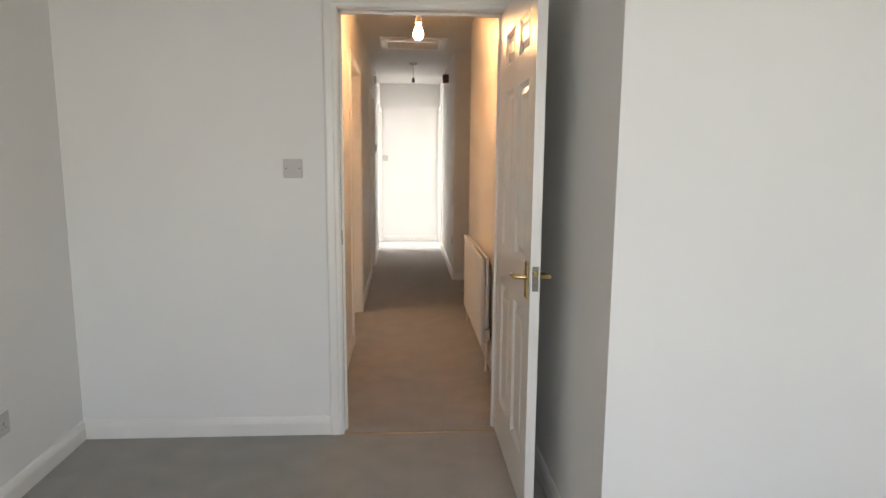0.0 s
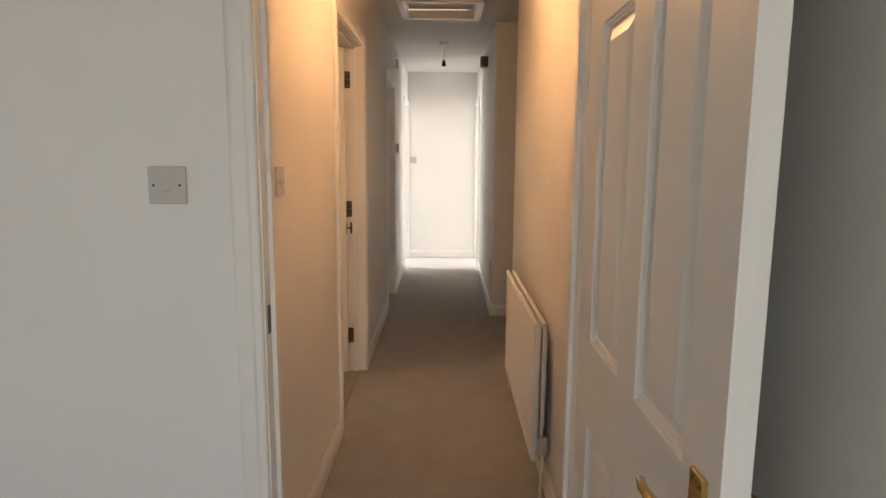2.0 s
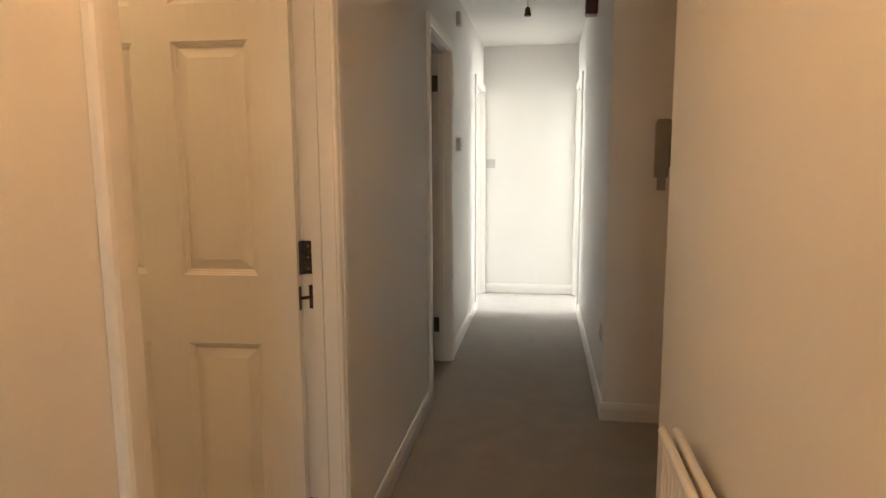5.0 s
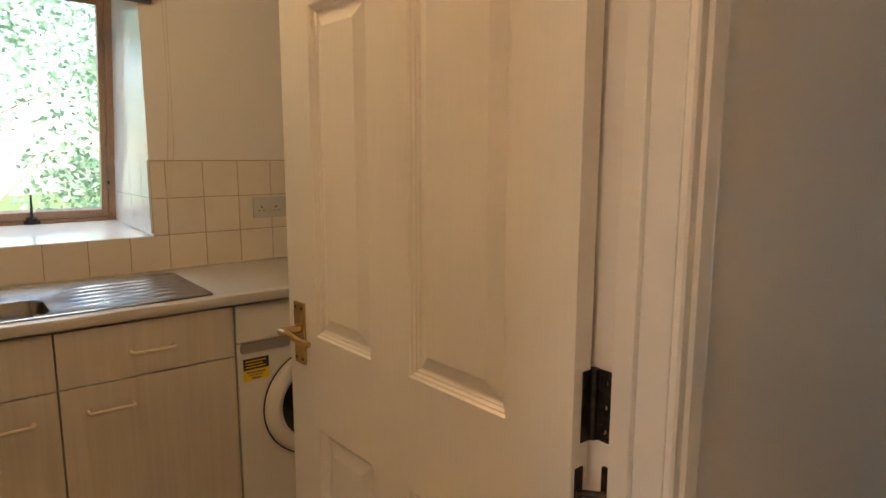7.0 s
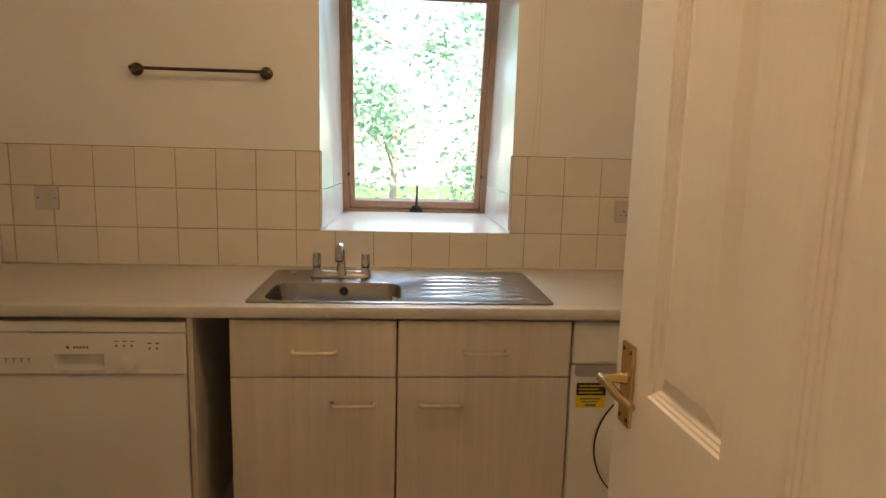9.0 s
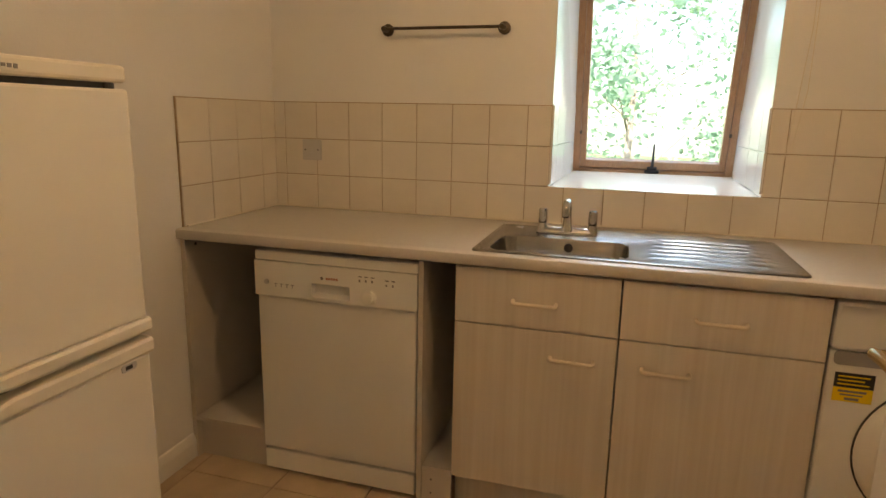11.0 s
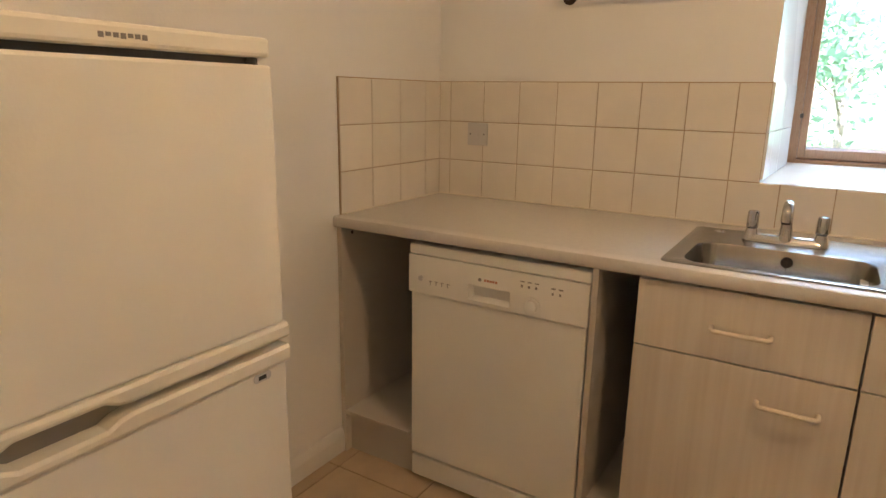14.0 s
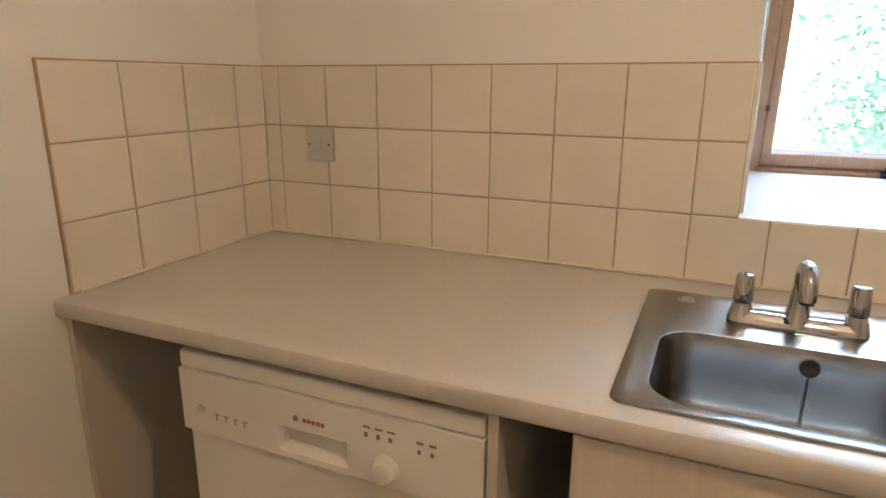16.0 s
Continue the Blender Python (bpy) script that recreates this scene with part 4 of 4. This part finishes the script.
for q in ((WF, 0.208, WF + 0.012, 0.206), (WF + 0.012, 0.206, WF + 0.030, 0.19), (WF + 0.030, 0.19, WF + 0.034, 0.165), (WF + 0.034, 0.165, WF + 0.020, 0.145)):
    disc_ring(bm, *q)
bmesh.ops.remove_doubles(bm, verts=bm.verts, dist=0.0002)
wd = part("door_ring", bm, APPL, wm, "white porthole door ring", True)
part("seal_gap", T([(WF + 0.0004, *C), (WF + 0.003, *C)], 0.2125, 48), DARK, wm)
part("porthole", T([(WF + 0.016, *C), (WF + 0.022, *C), (WF + 0.03, *C), (WF + 0.032, *C)], [0.148, 0.14, 0.09, 0.02], 40), DGLASS, wd, "dark porthole glass", True)
lb = part("energy_label", B(WF + 0.0003, WF + 0.0012, 5.145, 5.240, 0.558, 0.598), YELLOW, wm, "yellow and black warning label")
part("label_top", B(WF + 0.0003, WF + 0.0013, 5.145, 5.240, 0.5985, 0.640), BLACKP, lb)
mark(lb, "print", BROWNTXT, WF + 0.0012, [(5.157, 5.225, 0.585, 0.591), (5.163, 5.217, 0.576, 0.580), (5.175, 5.209, 0.563, 0.570)])
part("label_print", boxes(*[(WF + 0.0013, WF + 0.0018, 5.153, 5.229 - (k % 2) * 0.012, 0.628 - k * 0.011, 0.632 - k * 0.011) for k in range(3)]), YELLOW, lb)
part("logo", B(WF + 0.0062, WF + 0.007, 5.33, 5.37, 0.80, 0.808), BROWNTXT, wm)

# further base units beyond the washing machine and a cooker hood, seen through the door gap
t = thing("base_cabinet", -2.4, 6.2, 0, "pale limed wood-effect base cabinet beyond the washing machine", "cabinet")
part("carcass", B(K_W + 0.02, CF - 0.02, 5.73, K_N - 0.002, 0.12, 0.843), CARCASS, t)
part("door", B(CF - 0.018, CF, 5.732, K_N - 0.004, 0.125, 0.841, bevel=0.002), CAB, t)
part("plinth", B(CF - 0.075, CF - 0.058, 5.73, K_N - 0.002, 0.0, 0.12), CAB, t)
wr = thing("wall_rack", K_W, 6.2, 1.40, "glossy black rail fixed above the tiles", "rail")
part("rail", B(K_W + 0.001, K_W + 0.022, 5.98, 6.5, 1.372, 1.425, bevel=0.003), BLACKP, wr)
for k in range(6):
    part("peg", B(K_W + 0.022, K_W + 0.03, 6.0 + k * 0.08, 6.012 + k * 0.08, 1.385, 1.412, bevel=0.002), HINGE, wr)

# fridge freezer
fr = thing("fridge_freezer", -1.02, 3.36, 0, "tall white two-door fridge freezer, slightly yellowed", "fridge freezer")
RX0, RX1, RF = -1.293, -0.745, 3.618
part("body", B(RX0 + 0.004, RX1 - 0.004, 3.085, RF - 0.055, 0.03, 1.335, bevel=0.004), FRIDGEM, fr)
part("top_cap", B(RX0, RX1, 3.08, RF - 0.002, 1.341, 1.374, bevel=0.007), FTRIM, fr)
part("top_seal", B(RX0 + 0.012, RX1 - 0.012, 3.2, RF - 0.022, 1.328, 1.341), DARK, fr)
ud = part("upper_door", B(RX0, RX1, RF - 0.05, RF, 0.862, 1.329, bevel=0.006), FRIDGEM, fr)
ld = part("lower_door", B(RX0, RX1, RF - 0.05, RF, 0.055, 0.7845, bevel=0.006), FRIDGEM, fr)
# trims with a shared finger scoop
def trim(parent, z0, z1, lower):
    bm = bmesh.new()
    n = 28
    xs = [RX0 - 0.003 + (RX1 - RX0 + 0.006) * k / n for k in range(n + 1)]
    def cut(x):
        a = max(0.0, min(1.0, (x - (RX1 - 0.225)) / 0.03)) * max(0.0, min(1.0, ((RX1 - 0.045) - x) / 0.03))
        return a * a * (3 - 2 * a) * 0.013
    rings = []
    for x in xs:
        c = cut(x)
        a, b = (z0, z1 - c) if lower else (z0 + c, z1)
        rings.append([bm.verts.new(p) for p in ((x, RF - 0.05, a), (x, RF + 0.004, a), (x, RF + 0.008, a + 0.006), (x, RF + 0.008, b - 0.006), (x, RF + 0.004, b), (x, RF - 0.05, b))])
    for p, q in zip(rings, rings[1:]):
        for k in range(6):
            bm.faces.new((p[k], p[(k + 1) % 6], q[(k + 1) % 6], q[k]))
    bm.faces.new(rings[0])
    bm.faces.new(rings[-1])
    part("grip_trim", bm, FTRIM, parent, "cream moulded grip edge")
trim(ud, 0.832, 0.8615, False)
trim(ld, 0.785, 0.8175, True)
part("inner_gasket", B(RX0 + 0.01, RX1 - 0.01, RF - 0.10, RF - 0.026, 0.80, 0.845), mat("grey_gasket", (0.30, 0.27, 0.22), 0.6), fr)
part("badge", loft(bmesh.new(), [[(x, y, z) for x, z in rrect(-1.252, -1.212, 0.764, 0.780, 0.006)] for y in (RF + 0.0003, RF + 0.0015)], True, True), WHITEP, ld, "small oval badge")
part("badge_print", B(-1.240, -1.222, RF + 0.0016, RF + 0.0022, 0.768, 0.776), BLACKP, ld)
lg = part("logo", boxes(*[(-1.065 + k * 0.0105, -1.0575 + k * 0.0105, RF - 0.0018, RF - 0.001, 1.352 + (k % 3) * 0.001, 1.3595) for k in range(7)]), BROWNTXT, fr, "small dark maker's emblem")
part("hinge_cap", T([(RX0 + 0.03, RF - 0.02, 1.327), (RX0 + 0.03, RF - 0.02, 1.342)], 0.010, 12), DARK, fr)
for x in (RX0 + 0.05, RX1 - 0.05):
    for y in (3.12, 3.55):
        part("foot", T([(x, y, 0), (x, y, 0.034)], 0.018, 10), BLACKP, fr)

# sink
sk = thing("kitchen_sink", -2.35, 4.59, WTOP, "stainless steel inset sink with a drainer", "sink")
SX0, SX1, SY0, SY1 = -2.602, -2.09, 4.12, 5.066
bm = bmesh.new()
def rl(x0, x1, y0, y1, r, z, n=8):
    return [(x, y, z) for x, y in rrect(x0, x1, y0, y1, r, n)]
S0 = WTOP + 0.0005
loft(bm, [rl(SX0, SX1, SY0, SY1, 0.022, S0), rl(SX0 + 0.001, SX1 - 0.001, SY0 + 0.001, SY1 - 0.001, 0.022, S0 + 0.004), rl(SX0 + 0.006, SX1 - 0.006, SY0 + 0.006, SY1 - 0.006, 0.02, S0 + 0.0055), rl(SX0 + 0.020, SX1 - 0.018, SY0 + 0.018, SY1 - 0.018, 0.02, S0 + 0.0055), rl(SX0 + 0.026, SX1 - 0.023, SY0 + 0.023, SY1 - 0.023, 0.02, S0 + 0.003),
          rl(BX0 - 0.006, BX1 + 0.006, BY0 - 0.006, BY1 + 0.006, 0.062, S0 + 0.003), rl(BX0, BX1, BY0, BY1, 0.06, S0 + 0.001), rl(BX0 + 0.004, BX1 - 0.004, BY0 + 0.004, BY1 - 0.004, 0.058, S0 - 0.008),
          rl(BX0 + 0.009, BX1 - 0.009, BY0 + 0.009, BY1 - 0.009, 0.056, S0 - 0.10), rl(BX0 + 0.016, BX1 - 0.016, BY0 + 0.016, BY1 - 0.016, 0.055, S0 - 0.128), rl(BX0 + 0.032, BX1 - 0.032, BY0 + 0.032, BY1 - 0.032, 0.05, S0 - 0.145), rl(BX0 + 0.055, BX1 - 0.055, BY0 + 0.055, BY1 - 0.055, 0.04, S0 - 0.149), rl(-2.275, -2.235, 4.355, 4.395, 0.019, S0 - 0.152)], False, True)
part("sink_top", bm, STEEL, sk, "", True)
for k in range(6):
    x = -2.50 + k * 0.062
    bm = bmesh.new()
    rings = []
    for j in range(9):
        f = j / 8
        y = 4.645 + f * 0.37
        h = 0.0042 * min(1.0, f * 5, (1 - f) * 5 + 0.05)
        rings.append([(x + dx, y, S0 + 0.0028 + h * hh) for dx, hh in ((-0.015, 0), (-0.008, 0.75), (0, 1), (0.008, 0.75), (0.015, 0))])
    vr = [[bm.verts.new(p) for p in r] for r in rings]
    for a, b in zip(vr, vr[1:]):
        for q in range(4):
            bm.faces.new((a[q], a[q + 1], b[q + 1], b[q]))
    part("drainer_rib", bm, STEEL, sk, "", True)
part("overflow", T([(BX0 + 0.0055, 4.392, S0 - 0.028), (BX0 + 0.010, 4.392, S0 - 0.028)], 0.015, 20), DARK, sk, "black overflow grating")
ov = bmesh.new()
for k in range(3):
    a = radians(30 + 60 * k)
    tube(ov, [(BX0 + 0.0105, 4.392 - 0.011 * math.cos(a), S0 - 0.028 - 0.011 * math.sin(a)), (BX0 + 0.0105, 4.392 + 0.011 * math.cos(a), S0 - 0.028 + 0.011 * math.sin(a))], 0.0012, 6)
part("overflow_bars", ov, HINGE, sk)
part("waste", T([(-2.255, 4.375, S0 - 0.1515), (-2.255, 4.375, S0 - 0.149)], [0.032, 0.03], 24), CHROME, sk, "chrome plug waste", True)
part("chain", T([(BX0 + 0.012, 4.392, S0 - 0.042), (BX0 + 0.02, 4.39, S0 - 0.11), (BX0 + 0.05, 4.388, S0 - 0.143)], 0.0011, 6), HINGE, sk, "thin plug chain")
part("tap_hole_plug", T([(-2.555, 4.195, S0 + 0.003), (-2.555, 4.195, S0 + 0.006)], [0.017, 0.014], 20), CHROME, sk, "", True)

# mixer tap
tp = thing("mixer_tap", -2.478, 4.375, S0, "chrome bridge mixer tap with two handles", "tap")
TX, TZ = -2.478, S0 + 0.0035
bm = bmesh.new()
loft(bm, [[(TX + (x - TX) * s, 4.375 + (y - 4.375) * s2, TZ + z) for x, y in rrect(TX - 0.024, TX + 0.024, 4.268, 4.482, 0.023)] for z, s, s2 in ((0, 1, 1), (0.006, 1, 1), (0.013, 0.86, 0.98), (0.020, 0.62, 0.95), (0.023, 0.40, 0.93))], True, True)
part("bridge", bm, CHROME, tp, "", True)
for y in (4.288, 4.462):
    part("valve_body", T([(TX, y, TZ + 0.004), (TX, y, TZ + 0.02), (TX, y, TZ + 0.036)], [0.023, 0.019, 0.015], 20), CHROME, tp, "", True)
    part("tap_handle", T([(TX, y, TZ + 0.036), (TX, y, TZ + 0.04), (TX, y, TZ + 0.082), (TX, y, TZ + 0.087), (TX, y, TZ + 0.088)], [0.013, 0.0165, 0.0155, 0.013, 0.003], 16), CHROME, tp, "", True)
sp = []
for k in range(13):
    a = radians(180 - 180 * k / 12 * 0.92)
    sp.append((TX + 0.040 + 0.040 * math.cos(a), 4.375, TZ + 0.082 + 0.036 * math.sin(a)))
part("spout", T([(TX, 4.375, TZ + 0.01), (TX, 4.375, TZ + 0.03), (TX, 4.375, TZ + 0.06)] + sp + [(sp[-1][0] + 0.001, 4.375, sp[-1][2] - 0.016)], [0.025, 0.018, 0.0145] + [0.0135] * 13 + [0.0135], 18), CHROME, tp, "", True)
part("aerator", T([(sp[-1][0] + 0.001, 4.375, sp[-1][2] - 0.016), (sp[-1][0] + 0.001, 4.375, sp[-1][2] - 0.021)], 0.0115, 16), BLACKP, tp)

# wall rail
rail = thing("towel_rail", K_W, 3.84, 1.615, "dark bronze wall rail with round end roses", "towel rail")
part("bar", T([(K_W + 0.05, 3.60, 1.622), (K_W + 0.05, 4.074, 1.622)], 0.006, 12), BRONZE, rail, "", True)
for y in (3.60, 4.074):
    part("rose", T([(K_W + 0.001, y, 1.622), (K_W + 0.008, y, 1.622), (K_W + 0.014, y, 1.622), (K_W + 0.05, y, 1.622), (K_W + 0.062, y, 1.622)], [0.024, 0.024, 0.010, 0.012, 0.008], 20), BRONZE, rail, "", True)

plate("switched_spur", "white fused switch plate on the kitchen tiles", "switch", lambda a, d, z: (K_W + 0.008 + d, 3.252 - a, 1.137 + z), 0.088, 0.088, [0.0], depth=0.011)
for yc in (5.525, 5.675, 5.825):
    plate("double_socket", "white plastic double socket on the kitchen tiles", "socket", lambda a, d, z, yc=yc: (K_W + 0.008 + d, yc - a, 1.125 + z), 0.147, 0.092, [-0.012, 0.012], socket=2, depth=0.011)

# window
FTL = FZ + (FT - FZ) / math.cos(TILT)


def LN(b):
    return turned(b, LEAN)


wi = thing("window_1", FX, 4.655, FZ, "varnished hardwood casement window over the sink", "window", "", "structure")
part("frame", LN(boxes((FX - 0.09, FX + 0.004, FA - 0.002, FA + 0.03, FZ - 0.002, FTL + 0.002), (FX - 0.09, FX + 0.004, FB - 0.03, FB + 0.002, FZ - 0.002, FTL + 0.002), (FX - 0.09, FX + 0.012, FA + 0.03, FB - 0.03, FZ - 0.002, FZ + 0.016), (FX - 0.09, FX + 0.004, FA + 0.03, FB - 0.03, FTL - 0.03, FTL + 0.002), bevel=0.002)), WOOD, wi, "varnished hardwood frame")
sa = part("sash", LN(boxes((FX - 0.05, FX - 0.004, FA + 0.031, FA + 0.058, FZ + 0.018, FTL - 0.032), (FX - 0.05, FX - 0.004, FB - 0.058, FB - 0.031, FZ + 0.018, FTL - 0.032), (FX - 0.05, FX - 0.004, FA + 0.058, FB - 0.058, FZ + 0.018, FZ + 0.055), (FX - 0.05, FX - 0.004, FA + 0.058, FB - 0.058, FTL - 0.07, FTL - 0.032), bevel=0.003)), WOOD, wi, "varnished hardwood sash")
gl = part("pane", LN(B(FX - 0.032, FX - 0.026, FA + 0.056, FB - 0.056, FZ + 0.052, FTL - 0.068)), GLASS, sa)
gl.visible_shadow = False
st = part("casement_stay", LN(boxes((FX - 0.004, FX + 0.018, 4.637, 4.703, FZ + 0.004, FZ + 0.018), (FX - 0.002, FX + 0.016, 4.648, 4.692, FZ + 0.018, FZ + 0.034), bevel=0.004)), IRON, wi, "blue-black casement fastener")
part("lever", LN(T([(FX + 0.006, 4.670, FZ + 0.03), (FX + 0.010, 4.671, FZ + 0.07), (FX + 0.008, 4.672, FZ + 0.145)], [0.007, 0.006, 0.0045], 10)), IRON, st, "", True)
for y, s in ((FA + 0.03, 1), (FB - 0.03, -1)):
    for z in (1.235,):
        part("catch", LN(B(FX - 0.002, FX + 0.010, y - 0.006, y + 0.006, z - 0.008, z + 0.008, bevel=0.002)), HINGE, wi)

# roller blind with its cord
bl = thing("roller_blind", K_W, 4.645, 1.95, "rolled-up dark taupe roller blind above the window", "blind")
part("roll", T([(K_W + 0.045, 4.205, 2.002), (K_W + 0.045, 5.085, 2.002)], 0.034, 20), BLIND, bl, "", True)
part("bottom_bar", B(K_W + 0.010, K_W + 0.024, 4.215, 5.075, 1.950, 1.972, bevel=0.003), BLIND, bl)
for y in (4.197, 5.087):
    part("bracket", B(K_W + 0.0005, K_W + 0.07, y - 0.003, y + 0.003, 1.97, 2.035, bevel=0.001), BRONZE, bl)
cd = [(K_W + 0.012, 5.115, 2.00), (K_W + 0.0125, 5.118, 1.6), (K_W + 0.0125, 5.10, 1.35), (K_W + 0.0125, 5.085, 1.19), (K_W + 0.0125, 5.090, 1.16), (K_W + 0.0125, 5.100, 1.19), (K_W + 0.0125, 5.128, 1.40), (K_W + 0.012, 5.130, 2.00)]
part("cord", T(cd, 0.0013, 6), CREAMP, bl, "thin pull cord")

# ceiling lamp of the kitchen
kl = thing("ceiling_light", -1.42, 4.68, H, "round opal ceiling light", "ceiling lamp")
part("base", T([(-1.42, 4.68, H - 0.0005), (-1.42, 4.68, H - 0.03)], 0.16, 28), WHITEP, kl, "", True)
part("diffuser", T([(-1.42, 4.68, H - 0.03), (-1.42, 4.68, H - 0.06), (-1.42, 4.68, H - 0.085), (-1.42, 4.68, H - 0.095)], [0.155, 0.15, 0.11, 0.02], 28), DIFFUSER, kl, "", True)

# ---- outside ----
solo("ground", B(-80, -3.05, -60, 70, -3.2, -3.0), GRASS, "rough green grass and undergrowth outside", "grass")


def tree(x, y, z, h, r, seed, leaf, count, size):
    rnd = random.Random(seed)
    t = thing("tree", x, y, z, "leafy green broadleaf tree outside the window", "tree", "garden trees")
    tr = bmesh.new()
    tube(tr, [(x, y, z), (x + 0.05, y + 0.06, z + h * 0.3), (x - 0.04, y + 0.12, z + h * 0.6), (x, y, z + h * 0.92)], [0.13, 0.09, 0.05, 0.015], 10)
    limbs = []
    for k in range(12):
        a, b = rnd.uniform(0, 6.28), rnd.uniform(0.2, 0.85)
        base = Vector((x, y + 0.05, z + h * b))
        tip = base + Vector((math.cos(a), math.sin(a), rnd.uniform(0.2, 0.9))) * r * rnd.uniform(0.5, 0.9)
        tube(tr, [base, base.lerp(tip, 0.5) + Vector((0, 0, 0.1)), tip], [0.028, 0.016, 0.006], 6)
        limbs.append((base, tip))
    part("trunk", tr, BARK, t)
    verts, faces = [], []
    clumps = []
    for base, tip in limbs:
        for k in range(5):
            clumps.append((base.lerp(tip, rnd.uniform(0.45, 1.15)) + Vector((rnd.gauss(0, 0.3), rnd.gauss(0, 0.3), rnd.gauss(0, 0.3))), rnd.uniform(0.25, 0.6) * r * 0.45))
    for k in range(count):
        c, cr = clumps[rnd.randrange(len(clumps))]
        p = c + Vector((rnd.gauss(0, 1), rnd.gauss(0, 1), rnd.gauss(0, 0.8))) * cr * 0.6
        u = Vector((rnd.gauss(0, 1), rnd.gauss(0, 1), rnd.gauss(0, 0.6))).normalized()
        v = u.orthogonal().normalized()
        v = (v * math.cos(k) + u.cross(v) * math.sin(k)).normalized()
        s = size * rnd.uniform(0.6, 1.3)
        i = len(verts)
        verts += [p - u * s, p + v * s * 0.55, p + u * s, p - v * s * 0.55]
        faces += [(i, i + 1, i + 2), (i, i + 2, i + 3)]
    me = bpy.data.meshes.new("crown")
    me.from_pydata([tuple(v) for v in verts], [], faces)
    me.materials.append(leaf)
    ob = new("crown", me)
    ob.parent = t
    ob.matrix_parent_inverse = Matrix.Translation(-Vector(t.location))
    tagged(ob, "crown of small leaves", "", "", "stuff")
    return t


tree(-13.2, 4.4, -3.0, 8.4, 3.2, 3, LEAF, 6500, 0.085)
tree(-15.5, 8.6, -3.0, 7.2, 2.9, 5, LEAF_PALE, 3500, 0.085)
tree(-16.5, 0.6, -3.0, 9.6, 3.8, 8, LEAF, 6500, 0.09)
tree(-20.5, 10.5, -3.0, 8.2, 3.4, 13, LEAF_PALE, 4000, 0.10)
tree(-19.0, 15.0, -3.0, 7.2, 3.2, 21, LEAF_PALE, 3500, 0.09)

# ---- tiles, last ----
def tile_mesh(w, h, t=0.007, e=0.0025):
    bm = bmesh.new()
    loft(bm, [[(d, y, z) for y, z in ((-w / 2 + i, -h / 2 + i), (w / 2 - i, -h / 2 + i), (w / 2 - i, h / 2 - i), (-w / 2 + i, h / 2 - i))] for d, i in ((0, 0), (t - 0.0015, 0), (t, e))], False, True)
    return mesh_of("tile", bm, TILE)


P, PC, G = 0.1537, 0.1512, 0.003
tile_cache = {}
def wall_tile(parent, w, h, place, turn):
    key = (round(w, 4), round(h, 4))
    if key not in tile_cache:
        tile_cache[key] = tile_mesh(*key)
    ob = new("tile", tile_cache[key])
    ob.parent = parent
    ob.matrix_basis = Matrix.Translation(place) @ Matrix.Rotation(radians(turn), 4, "Z")
    return ob


Z0 = 1.337 - 3 * P
COL0 = 4.180 - 7 * PC
edges = [K_S + 0.008] + [COL0 + k * PC for k in range(0, 25) if K_S + 0.012 < COL0 + k * PC < K_N - 0.03] + [K_N - 0.002]
grout = bmesh.new()
for a, b in zip(edges, edges[1:]):
    for r in range(3):
        z0, z1 = max(Z0 + r * P, WTOP + 0.001), Z0 + (r + 1) * P
        spans = [(a, b)]
        if r > 0:
            spans = [s for s in ((a, min(b, WA)), (max(a, WB), b)) if s[1] - s[0] > 0.008]
        for s0, s1 in spans:
            wall_tile(wall_kw, s1 - s0 - G, z1 - z0 - G, (K_W + 0.0035, (s0 + s1) / 2, (z0 + z1) / 2), 0)
for y0, y1, z0, z1 in ((K_S + 0.001, WA, WTOP, Z0 + 3 * P), (WB, K_N - 0.001, WTOP, Z0 + 3 * P), (WA, WB, WTOP, WZ - 0.001)):
    box(grout, K_W + 0.0005, K_W + 0.007, y0, y1, z0, z1 + 0.002)
part("grout", grout, GROUT, wall_kw, "tan grout between the tiles")
xe = [K_W + 0.008, -2.596, -2.427, -2.257, -2.087]
for a, b in zip(xe, xe[1:]):
    for r in range(3):
        z0, z1 = max(Z0 + r * P, WTOP + 0.001), Z0 + (r + 1) * P
        wall_tile(wall_ks, b - a - G, z1 - z0 - G, ((a + b) / 2, K_S + 0.0035, (z0 + z1) / 2), 90)
part("grout", B(K_W + 0.001, xe[-1] + 0.002, K_S + 0.0005, K_S + 0.007, WTOP, Z0 + 3 * P + 0.002), GROUT, wall_ks, "tan grout between the tiles")
floor_base = bpy.data.objects["floor_kitchen_base"]
FP = 0.333
floor_cache = {}
for i in range(-2, 7):
    for j in range(0, 12):
        x0, x1 = max(-2.31 + i * FP, K_W), min(-2.31 + (i + 1) * FP, -0.4755)
        y0, y1 = max(2.79 + j * FP, K_S), min(2.79 + (j + 1) * FP, K_N)
        if x1 - x0 < 0.02 or y1 - y0 < 0.02:
            continue
        key = (round(x1 - x0, 3), round(y1 - y0, 3))
        if key not in floor_cache:
            bm = bmesh.new()
            hx, hy = key[0] / 2 - 0.002, key[1] / 2 - 0.002
            loft(bm, [[(x, y, z) for x, y in rrect(-hx + k, hx - k, -hy + k, hy - k, 0.003, 1)] for z, k in ((-0.0035, 0), (-0.001, 0), (0.0, 0.002))], False, True)
            floor_cache[key] = mesh_of("floor_tile", bm, FTILE)
        ob = new("floor_tile", floor_cache[key])
        ob.parent = floor_base
        ob.location = ((x0 + x1) / 2, (y0 + y1) / 2, 0)
